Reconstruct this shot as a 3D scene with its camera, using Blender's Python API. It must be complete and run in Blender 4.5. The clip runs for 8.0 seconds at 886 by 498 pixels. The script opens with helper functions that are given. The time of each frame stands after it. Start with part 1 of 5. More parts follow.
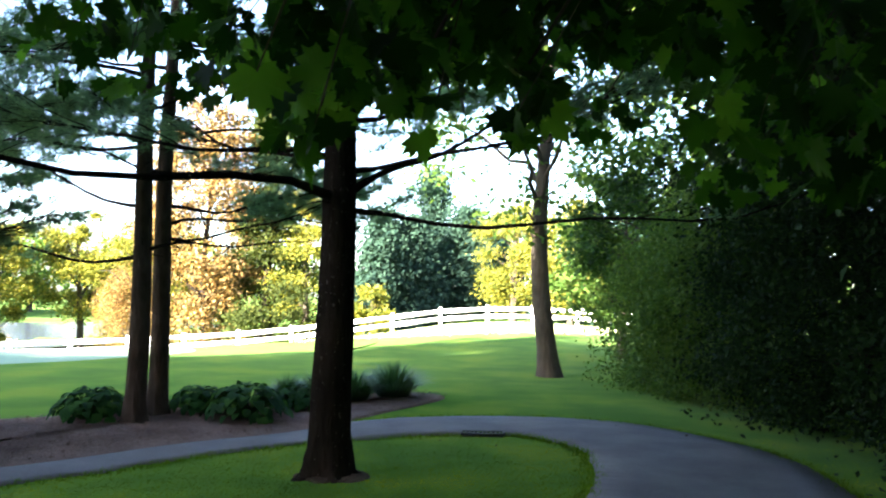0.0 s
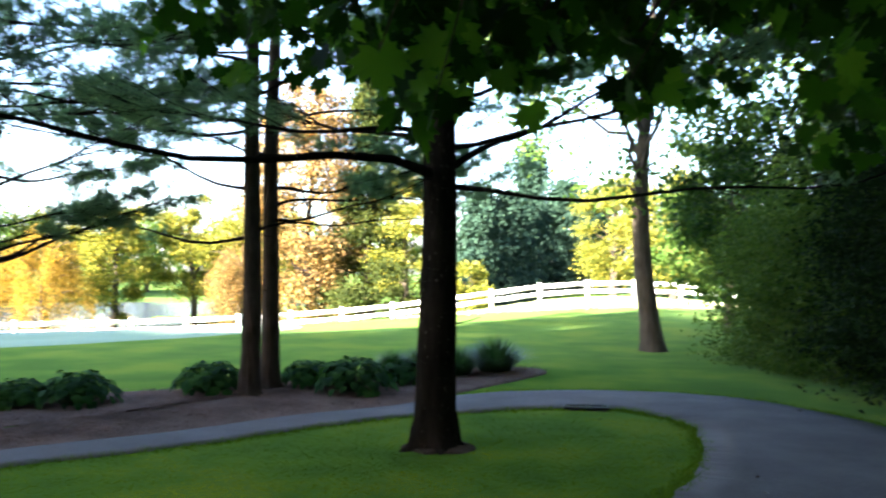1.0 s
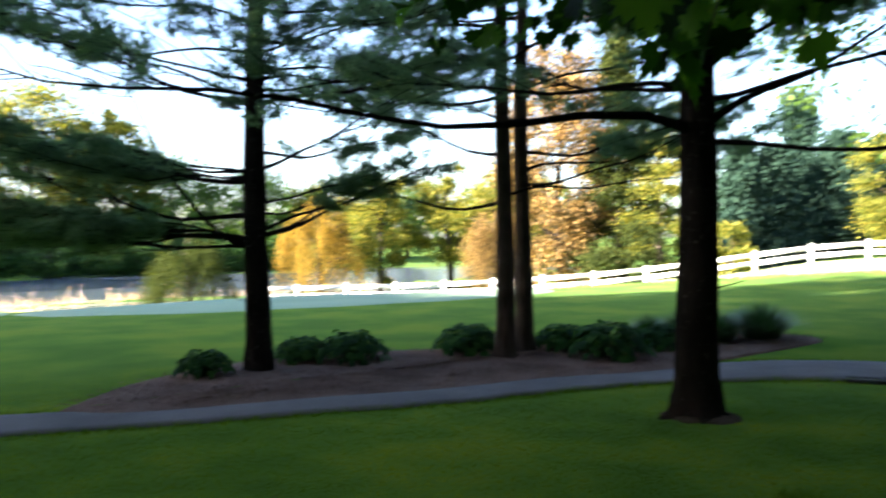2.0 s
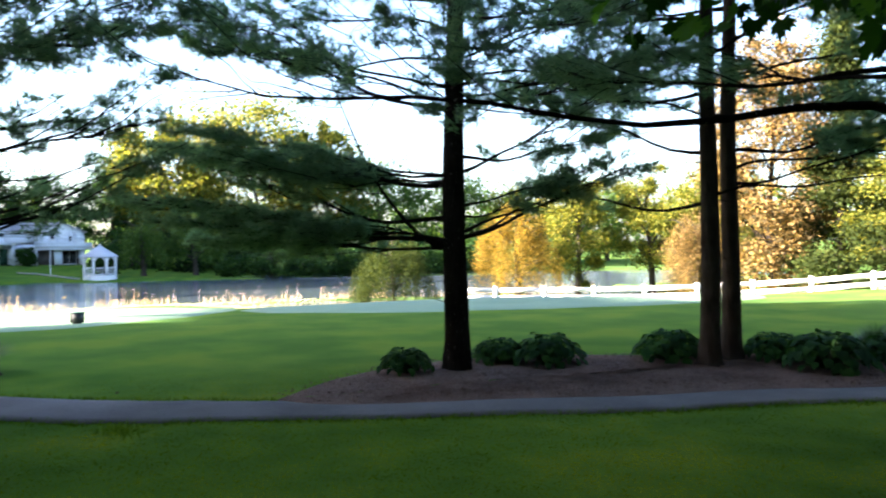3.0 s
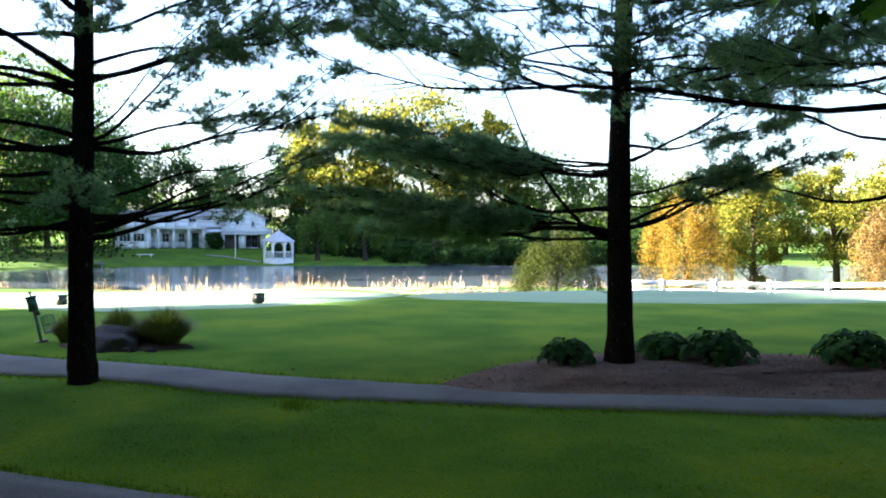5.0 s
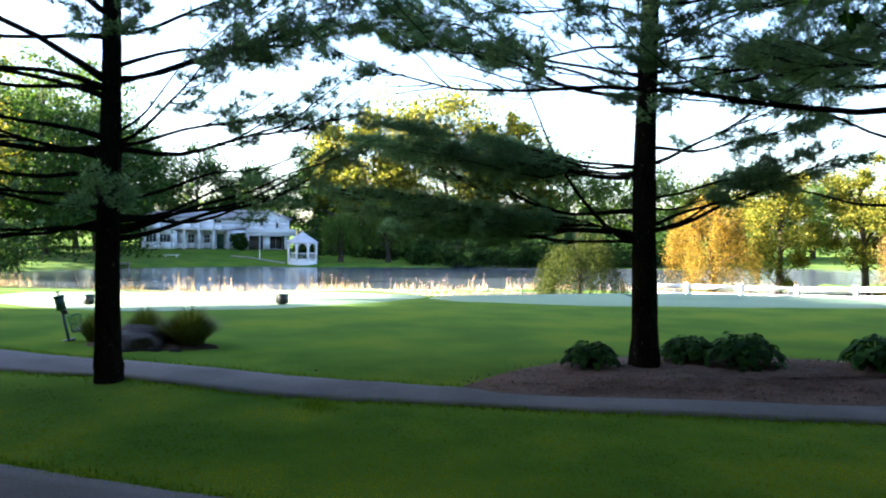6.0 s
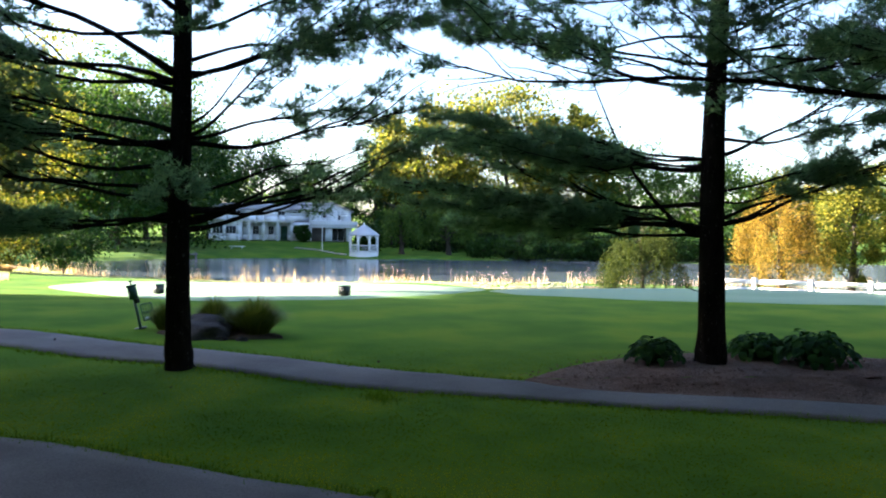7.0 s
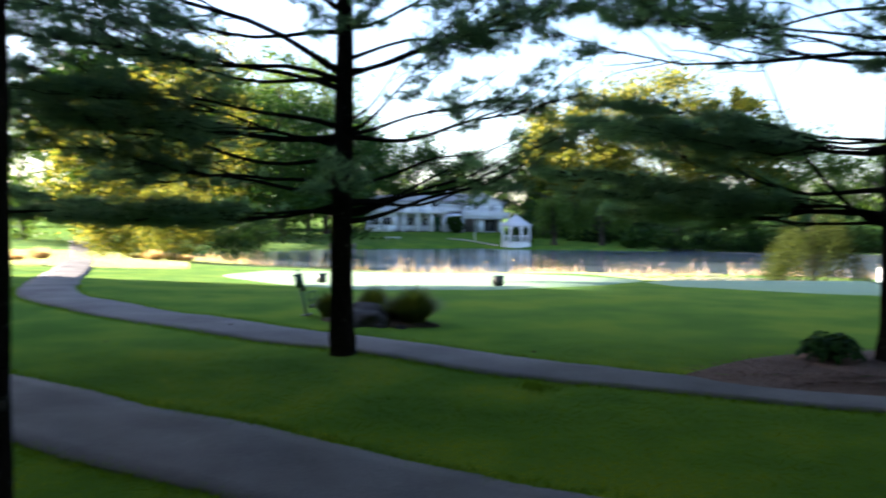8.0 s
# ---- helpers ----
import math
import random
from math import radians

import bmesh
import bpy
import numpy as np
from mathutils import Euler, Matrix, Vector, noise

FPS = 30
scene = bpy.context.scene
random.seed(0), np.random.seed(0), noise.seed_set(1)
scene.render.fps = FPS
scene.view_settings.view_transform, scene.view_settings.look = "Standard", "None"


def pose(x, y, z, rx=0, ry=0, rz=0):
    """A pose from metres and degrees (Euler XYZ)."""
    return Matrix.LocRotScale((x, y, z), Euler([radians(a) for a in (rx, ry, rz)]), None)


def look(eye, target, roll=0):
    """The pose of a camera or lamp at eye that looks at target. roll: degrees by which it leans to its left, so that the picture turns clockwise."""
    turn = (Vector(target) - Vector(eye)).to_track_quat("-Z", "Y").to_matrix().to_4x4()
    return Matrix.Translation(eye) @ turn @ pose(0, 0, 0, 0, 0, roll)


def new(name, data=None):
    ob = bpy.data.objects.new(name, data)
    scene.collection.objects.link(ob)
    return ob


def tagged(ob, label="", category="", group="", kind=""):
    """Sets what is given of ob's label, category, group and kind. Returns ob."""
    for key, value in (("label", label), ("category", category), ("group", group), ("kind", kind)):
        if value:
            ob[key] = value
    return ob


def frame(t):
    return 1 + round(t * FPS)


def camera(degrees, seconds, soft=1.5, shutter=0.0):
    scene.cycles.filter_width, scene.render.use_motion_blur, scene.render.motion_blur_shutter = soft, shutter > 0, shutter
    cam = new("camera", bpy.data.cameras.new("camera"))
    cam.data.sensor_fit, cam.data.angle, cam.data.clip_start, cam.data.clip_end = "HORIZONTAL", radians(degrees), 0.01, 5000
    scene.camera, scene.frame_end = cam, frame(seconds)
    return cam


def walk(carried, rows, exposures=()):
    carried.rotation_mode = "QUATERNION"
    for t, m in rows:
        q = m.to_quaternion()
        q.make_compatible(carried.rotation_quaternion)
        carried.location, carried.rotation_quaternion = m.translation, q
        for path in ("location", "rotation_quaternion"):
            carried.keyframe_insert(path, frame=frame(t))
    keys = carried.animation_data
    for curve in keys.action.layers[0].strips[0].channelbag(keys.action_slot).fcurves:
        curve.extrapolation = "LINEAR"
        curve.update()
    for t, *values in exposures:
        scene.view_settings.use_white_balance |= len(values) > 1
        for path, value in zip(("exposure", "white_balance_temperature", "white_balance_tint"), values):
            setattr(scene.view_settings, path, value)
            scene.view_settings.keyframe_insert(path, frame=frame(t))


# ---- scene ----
EXPOSURE = 3.7
cam = camera(57.37, 8.0, soft=1.95, shutter=0.5)
# seconds, x, y, z, yaw, pitch, roll
ROWS = [
    (0, 0.000, -0.000, 1.900, 0.0, 3.57, -1.22),
    (0.5, -0.023, 0.010, 1.894, 2.61, 2.49, -1.29),
    (1, -0.041, -0.056, 1.884, 6.9, 1.79, -0.41),
    (1.5, -0.075, -0.022, 1.885, 14.79, 1.14, 0.49),
    (2, -0.087, 0.016, 1.872, 24.46, -0.7, 0.61),
    (2.2, -0.087, 0.048, 1.866, 28.56, -0.69, 1.15),
    (3.3, -0.072, 0.047, 1.866, 40.83, -0.6, 0.41),
    (3.5, -0.067, 0.061, 1.870, 42.53, -0.73, 0.59),
    (4, -0.046, 0.037, 1.863, 46.36, -0.2, 0.18),
    (4.5, -0.043, 0.016, 1.870, 48.85, -0.8, -0.13),
    (6, -0.067, 0.030, 1.866, 51.55, -0.97, -0.53),
    (6.5, -0.079, 0.022, 1.863, 53.73, -1.23, -0.74),
    (7, -0.091, 0.011, 1.866, 55.81, -1.53, -0.8),
    (7.5, -0.193, 0.062, 1.870, 58.37, -1.85, -0.76),
    (8, -0.104, -0.038, 1.859, 66.5, -2.3, -0.37),
]
walk(cam, [(t, pose(x, y, z, 90 + pitch, roll, yaw)) for t, x, y, z, yaw, pitch, roll in ROWS], exposures=[(t, EXPOSURE + d, 6050, 18) for t, d in ((0.0, 0.95), (1.0, 0.88), (1.5, 0.66), (2.0, 0.15), (3.5, 0.22), (6.5, 0.1), (7.0, -0.08), (8.0, -0.2))])

# ---- light: a low sun behind the left shoulder, an open morning sky ----
SUN_YAW, SUN_ELEVATION = 139.0, 18.0
to_sun = Vector((-math.sin(radians(SUN_YAW)), math.cos(radians(SUN_YAW)), math.tan(radians(SUN_ELEVATION)))).normalized()
world = bpy.data.worlds.new("world")
scene.world = world
world.use_nodes = True
wn = world.node_tree
sky = wn.nodes.new("ShaderNodeTexSky")
sky.sky_type, sky.sun_disc = "NISHITA", False
sky.sun_elevation = radians(SUN_ELEVATION)
sky.sun_rotation = math.atan2(to_sun.x, to_sun.y)
sky.dust_density, sky.ozone_density = 1.6, 2.0
wn.links.new(sky.outputs[0], wn.nodes["Background"].inputs[0])
wn.nodes["Background"].inputs[1].default_value = 0.052
sun = new("sun", bpy.data.lights.new("sun", "SUN"))
sun.data.energy, sun.data.angle, sun.data.color = 5.0, radians(0.6), (1.0, 0.88, 0.68)
sun.matrix_world = look((0, 0, 30), Vector((0, 0, 30)) - to_sun)


# ---- materials ----
def material(name, rough=0.9, metal=0.0):
    m = bpy.data.materials.new(name)
    m.use_nodes = True
    nt = m.node_tree
    b = nt.nodes["Principled BSDF"]
    b.inputs["Roughness"].default_value = rough
    b.inputs["Metallic"].default_value = metal
    b.inputs["Specular IOR Level"].default_value = 0.5 if rough < 0.6 else 0.12
    return m, nt, b


def ramp_of(nt, fac, stops):
    r = nt.nodes.new("ShaderNodeValToRGB")
    els = r.color_ramp.elements
    while len(els) < len(stops):
        els.new(0.5)
    for e, (p, c) in zip(els, stops):
        e.position, e.color = p, (*c, 1)
    nt.links.new(fac, r.inputs[0])
    return r.outputs[0]


def coords(nt, kind="Object"):
    return nt.nodes.new("ShaderNodeTexCoord").outputs[kind]


def noise_of(nt, vec, scale, detail=4.0, rough=0.55, stretch=None):
    if stretch:
        mp = nt.nodes.new("ShaderNodeMapping")
        mp.inputs["Scale"].default_value = stretch
        nt.links.new(vec, mp.inputs[0])
        vec = mp.outputs[0]
    n = nt.nodes.new("ShaderNodeTexNoise")
    n.inputs["Scale"].default_value, n.inputs["Detail"].default_value, n.inputs["Roughness"].default_value = scale, detail, rough
    nt.links.new(vec, n.inputs["Vector"])
    return n.outputs[0]


def mixed(nt, a, b, fac, mode="MIX"):
    mx = nt.nodes.new("ShaderNodeMix")
    mx.data_type, mx.blend_type = "RGBA", mode
    for sock, v in ((mx.inputs[0], fac), (mx.inputs[6], a), (mx.inputs[7], b)):
        if isinstance(v, (int, float)):
            sock.default_value = v
        elif isinstance(v, tuple):
            sock.default_value = (*v, 1)
        else:
            nt.links.new(v, sock)
    return mx.outputs[2]


def bumped(nt, b, height, strength=0.4, dist=0.02):
    bp = nt.nodes.new("ShaderNodeBump")
    bp.inputs["Strength"].default_value, bp.inputs["Distance"].default_value = strength, dist
    nt.links.new(height, bp.inputs["Height"])
    nt.links.new(bp.outputs[0], b.inputs["Normal"])


def two_scale(name, stops, big=0.6, small=14.0, amount=0.5, rough=0.9, bump=0.4, dist=0.02, metal=0.0, stretch=None, fuzz=0.0, sheen=0.12):
    """A surface whose colour varies at a large and a small scale, with fine relief."""
    m, nt, b = material(name, rough, metal)
    v = coords(nt)
    broad = ramp_of(nt, noise_of(nt, v, big, 3), stops)
    fine_n = noise_of(nt, v, small, 6, 0.65, stretch)
    fine = ramp_of(nt, fine_n, [(0.3, (0.55, 0.55, 0.55)), (0.7, (1.35, 1.35, 1.35))])
    nt.links.new(mixed(nt, broad, fine, amount, "MULTIPLY"), b.inputs["Base Color"])
    bumped(nt, b, fine_n, bump, dist)
    if rough >= 0.6:
        b.inputs["Specular IOR Level"].default_value = sheen
    b.inputs["Sheen Weight"].default_value, b.inputs["Sheen Roughness"].default_value = fuzz, 0.28
    b.inputs["Sheen Tint"].default_value = (0.8, 1.0, 0.95, 1)
    return m


def leafy(name, stops, through_share=0.45, gloss=0.6, patches=0.0):
    """Leaves or needles that let part of the light through, each a little different."""
    m, nt, b = material(name, gloss)
    geo = nt.nodes.new("ShaderNodeNewGeometry")
    info = nt.nodes.new("ShaderNodeObjectInfo")
    add = nt.nodes.new("ShaderNodeMath")
    add.operation = "WRAP"
    add.inputs[1].default_value, add.inputs[2].default_value = 1.0, 0.0
    both = nt.nodes.new("ShaderNodeMath")
    nt.links.new(geo.outputs["Random Per Island"], both.inputs[0])
    nt.links.new(info.outputs["Random"], both.inputs[1])
    nt.links.new(both.outputs[0], add.inputs[0])
    col = ramp_of(nt, add.outputs[0], stops)
    if patches:
        broad = ramp_of(nt, noise_of(nt, coords(nt), patches, 4), [(0.36, (0.42, 0.55, 0.6)), (0.5, (0.9, 0.9, 0.9)), (0.64, (1.75, 1.3, 1.0))])
        col = mixed(nt, col, broad, 1.0, "MULTIPLY")
    nt.links.new(col, b.inputs["Base Color"])
    tr = nt.nodes.new("ShaderNodeBsdfTranslucent")
    nt.links.new(mixed(nt, col, (1.5, 1.45, 0.8), 1.0, "MULTIPLY"), tr.inputs[0])
    mx = nt.nodes.new("ShaderNodeMixShader")
    mx.inputs[0].default_value = through_share
    nt.links.new(b.outputs[0], mx.inputs[1])
    nt.links.new(tr.outputs[0], mx.inputs[2])
    nt.links.new(mx.outputs[0], nt.nodes["Material Output"].inputs[0])
    return m


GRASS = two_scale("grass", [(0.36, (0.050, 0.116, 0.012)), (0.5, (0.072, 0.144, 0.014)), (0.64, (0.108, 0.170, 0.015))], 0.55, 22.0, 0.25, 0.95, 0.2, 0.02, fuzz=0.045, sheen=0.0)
GRASS_BLADE = leafy("grass_blade", [(0.0, (0.10, 0.165, 0.004)), (0.6, (0.122, 0.186, 0.004)), (1.0, (0.165, 0.21, 0.005))], 0.6, 1.0, patches=0.55)
# very pale blade colour stands in for grass glaring in low sun
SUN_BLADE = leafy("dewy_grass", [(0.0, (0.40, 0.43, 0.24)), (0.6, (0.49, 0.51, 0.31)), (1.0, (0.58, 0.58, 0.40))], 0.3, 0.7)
EDGE_BLADE = leafy("edge_blade", [(0.0, (0.06, 0.12, 0.006)), (0.6, (0.08, 0.15, 0.008)), (1.0, (0.11, 0.18, 0.012))], 0.4, 0.9)
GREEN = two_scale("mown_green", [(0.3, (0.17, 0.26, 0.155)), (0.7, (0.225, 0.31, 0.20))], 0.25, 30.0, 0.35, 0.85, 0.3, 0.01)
ASPHALT = two_scale("asphalt", [(0.3, (0.088, 0.082, 0.082)), (0.7, (0.15, 0.14, 0.138))], 0.9, 60.0, 0.8, 0.9, 0.5, 0.008)
MULCH = two_scale("mulch", [(0.3, (0.10, 0.060, 0.043)), (0.7, (0.205, 0.13, 0.096))], 1.2, 40.0, 0.85, 0.95, 1.0, 0.04)
SOIL = two_scale("soil", [(0.3, (0.045, 0.032, 0.02)), (0.7, (0.09, 0.065, 0.045))], 2.0, 40.0, 0.8, 0.95, 1.0, 0.03)
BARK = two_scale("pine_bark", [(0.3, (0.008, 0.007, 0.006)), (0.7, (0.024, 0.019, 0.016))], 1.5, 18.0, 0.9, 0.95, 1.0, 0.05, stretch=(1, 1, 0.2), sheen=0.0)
# pale flecks of lichen and dried resin on the dark bark
_nt = BARK.node_tree
_in = _nt.nodes["Principled BSDF"].inputs["Base Color"]
_fleck = ramp_of(_nt, noise_of(_nt, coords(_nt), 34.0, 2, 0.5, (1, 1, 0.5)), [(0.66, (0, 0, 0)), (0.74, (1, 1, 1))])
_nt.links.new(mixed(_nt, _in.links[0].from_socket, (0.10, 0.095, 0.085), _fleck), _in)
# paler brown copy of the pine bark; distance haze is put into its colour
BARK_BROWN_HAZED = two_scale("hazed_brown_pine_bark", [(0.3, (0.030, 0.023, 0.018)), (0.7, (0.075, 0.058, 0.045))], 1.5, 18.0, 0.9, 0.95, 1.0, 0.05, stretch=(1, 1, 0.2), sheen=0.0)
BARK_GREY = two_scale("grey_bark", [(0.3, (0.035, 0.029, 0.021)), (0.7, (0.075, 0.062, 0.046))], 1.2, 16.0, 0.8, 0.95, 1.0, 0.03, stretch=(1, 1, 0.2))
NEEDLE = leafy("pine_needle", [(0.0, (0.075, 0.15, 0.10)), (0.6, (0.125, 0.22, 0.145)), (1.0, (0.185, 0.285, 0.175))], 0.56, 0.6)
NEEDLE_DARK = leafy("spruce_needle", [(0.0, (0.008, 0.024, 0.017)), (1.0, (0.026, 0.056, 0.036))], 0.2, 0.8)
MAPLE = leafy("maple_leaf", [(0.0, (0.005, 0.02, 0.003)), (0.5, (0.018, 0.058, 0.005)), (0.8, (0.045, 0.135, 0.010)), (1.0, (0.11, 0.26, 0.025))], 0.5, 0.6)
LEAF_GREEN = leafy("green_leaf", [(0.0, (0.03, 0.07, 0.012)), (0.6, (0.06, 0.115, 0.02)), (1.0, (0.10, 0.15, 0.03))], 0.4)
LEAF_DARK = leafy("dark_leaf", [(0.0, (0.010, 0.032, 0.006)), (0.7, (0.024, 0.062, 0.010)), (1.0, (0.042, 0.09, 0.015))], 0.25, 0.6)
# darker leaf copy: deep shade on dense growth is put into its colour
LEAF_SHADED = leafy("shaded_leaf", [(0.0, (0.005, 0.015, 0.004)), (0.7, (0.012, 0.030, 0.006)), (1.0, (0.022, 0.048, 0.009))], 0.15, 0.8)
LEAF_YELLOW = leafy("yellow_green_leaf", [(0.0, (0.04, 0.06, 0.010)), (0.6, (0.11, 0.125, 0.016)), (1.0, (0.32, 0.28, 0.045))], 0.45)
LEAF_GOLD = leafy("golden_leaf", [(0.0, (0.03, 0.04, 0.010)), (0.4, (0.12, 0.09, 0.014)), (0.75, (0.28, 0.17, 0.022)), (1.0, (0.48, 0.30, 0.05))], 0.45)
LEAF_ORANGE = leafy("russet_leaf", [(0.0, (0.022, 0.024, 0.010)), (0.4, (0.08, 0.055, 0.02)), (0.75, (0.21, 0.13, 0.042)), (1.0, (0.46, 0.30, 0.12))], 0.4)
# olive leaf, its colour darkened to stand for trees in shade
LEAF_OLIVE_SHADED = leafy("shaded_olive_leaf", [(0.0, (0.014, 0.022, 0.005)), (0.6, (0.030, 0.044, 0.009)), (1.0, (0.058, 0.070, 0.014))], 0.35, 0.9)
HOSTA = leafy("hosta_leaf", [(0.0, (0.007, 0.03, 0.007)), (0.6, (0.015, 0.053, 0.010)), (1.0, (0.035, 0.10, 0.018))], 0.25, 0.85)
TUFT = leafy("tall_grass", [(0.0, (0.05, 0.08, 0.012)), (0.6, (0.10, 0.13, 0.02)), (1.0, (0.19, 0.19, 0.05))], 0.3, 0.6)
REED = leafy("dry_reed", [(0.0, (0.28, 0.20, 0.09)), (0.5, (0.46, 0.32, 0.22)), (1.0, (0.68, 0.54, 0.48))], 0.5, 0.7)
PAINT = two_scale("white_paint", [(0.3, (0.72, 0.72, 0.71)), (0.7, (0.82, 0.82, 0.81))], 0.8, 12.0, 0.12, 0.55, 0.1, 0.004)
SIDING = two_scale("pale_siding", [(0.3, (0.76, 0.77, 0.80)), (0.7, (0.83, 0.84, 0.86))], 0.4, 6.0, 0.12, 0.6, 0.1, 0.004)
SHINGLE = two_scale("grey_shingle", [(0.3, (0.36, 0.345, 0.36)), (0.7, (0.46, 0.44, 0.46))], 0.5, 9.0, 0.4, 0.9, 0.4, 0.02)
STONE = two_scale("boulder", [(0.3, (0.022, 0.021, 0.022)), (0.7, (0.065, 0.06, 0.058))], 2.5, 22.0, 0.7, 0.85, 0.8, 0.03)
DARK_WOOD = two_scale("shaded_timber", [(0.3, (0.10, 0.09, 0.085)), (0.7, (0.15, 0.135, 0.125))], 1.0, 10.0, 0.4, 0.8, 0.3, 0.01)
GREEN_PLASTIC = two_scale("green_plastic", [(0.3, (0.012, 0.065, 0.036)), (0.7, (0.022, 0.095, 0.055))], 3.0, 25.0, 0.25, 0.45, 0.1, 0.003)
BLACK_PLASTIC = two_scale("black_plastic", [(0.3, (0.012, 0.014, 0.013)), (0.7, (0.025, 0.027, 0.026))], 3.0, 25.0, 0.3, 0.5, 0.1, 0.003)
IRON = two_scale("cast_iron", [(0.3, (0.02, 0.02, 0.021)), (0.7, (0.045, 0.042, 0.04))], 4.0, 30.0, 0.5, 0.6, 0.4, 0.004, metal=0.6)

GLASS, _nt, _b = material("window_glass", 0.06)
_b.inputs["Base Color"].default_value = (0.03, 0.035, 0.04, 1)
WATER, _nt, _b = material("lake_water", 0.12)
_b.inputs["Base Color"].default_value = (0.07, 0.09, 0.11, 1)
_b.inputs["IOR"].default_value = 1.33
bumped(_nt, _b, noise_of(_nt, coords(_nt), 1.2, 3, 0.5, (1, 1, 1)), 0.35, 0.08)


# ---- mesh helpers ----
def rng_of(seed):
    return np.random.default_rng(seed)


def mesh_of(name, verts, faces, mat, smooth=False):
    """A mesh from vertex rows and lists of face arrays (triangles, quads)."""
    me = bpy.data.meshes.new(name)
    verts = np.asarray(verts, dtype=np.float32).reshape(-1, 3)
    faces = [np.asarray(f, dtype=np.int32) for f in faces if len(f)]
    counts = np.concatenate([np.full(len(f), f.shape[1], np.int32) for f in faces])
    flat = np.concatenate([f.ravel() for f in faces])
    me.vertices.add(len(verts))
    me.vertices.foreach_set("co", verts.ravel())
    me.loops.add(len(flat))
    me.loops.foreach_set("vertex_index", flat)
    me.polygons.add(len(counts))
    me.polygons.foreach_set("loop_start", np.concatenate([[0], np.cumsum(counts)[:-1]]).astype(np.int32))
    if smooth:
        me.polygons.foreach_set("use_smooth", np.ones(len(counts), dtype=bool))
    me.update(calc_edges=True)
    me.validate()
    me.materials.append(mat)
    return me


class Build:
    """Collects pieces of one mesh."""

    def __init__(self):
        self.v, self.f, self.n = [], {3: [], 4: []}, 0

    def add(self, verts, faces):
        verts = np.asarray(verts, dtype=float).reshape(-1, 3)
        faces = np.asarray(faces, dtype=int)
        self.v.append(verts)
        self.f[faces.shape[1]].append(faces + self.n)
        self.n += len(verts)

    def box(self, c, size, turn=0.0, tilt=0.0):
        s = np.array([[x, y, z] for x in (-.5, .5) for y in (-.5, .5) for z in (-.5, .5)]) * np.array(size)
        r = np.array(Euler((tilt, 0, radians(turn))).to_matrix())
        self.add(s @ r.T + np.array(c), [(0, 1, 3, 2), (4, 6, 7, 5), (0, 4, 5, 1), (2, 3, 7, 6), (0, 2, 6, 4), (1, 5, 7, 3)])

    def tube(self, pts, radii, n=8, rough=0.0, rng=None, cap=True, roots=0.0):
        pts = np.asarray(pts, dtype=float)
        radii = np.asarray(radii, dtype=float)
        d = np.gradient(pts, axis=0)
        d /= np.linalg.norm(d, axis=1)[:, None] + 1e-9
        ref = np.array([0.0, 0, 1]) if abs(d[0, 2]) < 0.8 else np.array([1.0, 0, 0])
        a = np.cross(d, ref)
        a /= np.linalg.norm(a, axis=1)[:, None] + 1e-9
        b = np.cross(d, a)
        ang = np.arange(n) * 2 * math.pi / n
        rr = radii[:, None] * np.ones((1, n))
        if rough and rng is not None:
            rr = rr * (1 + rough * rng.uniform(-1, 1, rr.shape))
        if roots:
            h = (pts[:, 2] - pts[0, 2])[:, None]
            rr = rr * (1 + roots * np.exp(-h / 0.16) * (np.maximum(0, np.cos(5 * ang + 1.3)) ** 2 + 0.5 * np.maximum(0, np.cos(3 * ang)) - 0.25)[None])
        v = pts[:, None] + rr[..., None] * (np.cos(ang)[None, :, None] * a[:, None] + np.sin(ang)[None, :, None] * b[:, None])
        k = len(pts)
        i, j = np.meshgrid(np.arange(k - 1), np.arange(n), indexing="ij")
        i, j = i.ravel(), j.ravel()
        f = np.stack([i * n + j, i * n + (j + 1) % n, (i + 1) * n + (j + 1) % n, (i + 1) * n + j], 1)
        self.add(v.reshape(-1, 3), f)
        if cap:
            base = self.n - k * n
            tip = np.array([[base + (k - 1) * n + q, base + (k - 1) * n + q + 1, base + (k - 1) * n + n - 1] for q in range(n - 2)])
            self.f[3].append(tip)

    def mesh(self, name, mat, smooth=False):
        return mesh_of(name, np.concatenate(self.v), [np.concatenate(q) for q in self.f.values() if q], mat, smooth)


def thing(name, at, label, category, group="", kind=""):
    e = new(name)
    e.location = at
    e.empty_display_size = 0.2
    return tagged(e, label, category, group, kind)


def part(name, built, mat, parent, label="", smooth=False, kind=""):
    """One mesh object under a thing or a part."""
    me = built.mesh(name, mat, smooth) if isinstance(built, Build) else built
    ob = new(name, me)
    ob.parent = parent
    return tagged(ob, label, "", "", kind)


def whole(name, built, mat, label, category, at=(0, 0, 0), group="", kind="", smooth=False):
    me = built.mesh(name, mat, smooth) if isinstance(built, Build) else built
    ob = new(name, me)
    ob.location = at
    return tagged(ob, label, category, group, kind)


def yaw_at(yaw, d):
    """The spot at a bearing (degrees to the left of +y) and distance from the viewpoint."""
    return -math.sin(radians(yaw)) * d, math.cos(radians(yaw)) * d


# ---- ground: a lawn that falls to a lake ----
LAKE_Z = -1.8
LAKE_C, LAKE_U = np.array((-63.0, 35.0)), np.array((-0.875, 0.484))
LAKE_W = np.array((LAKE_U[1], -LAKE_U[0]))


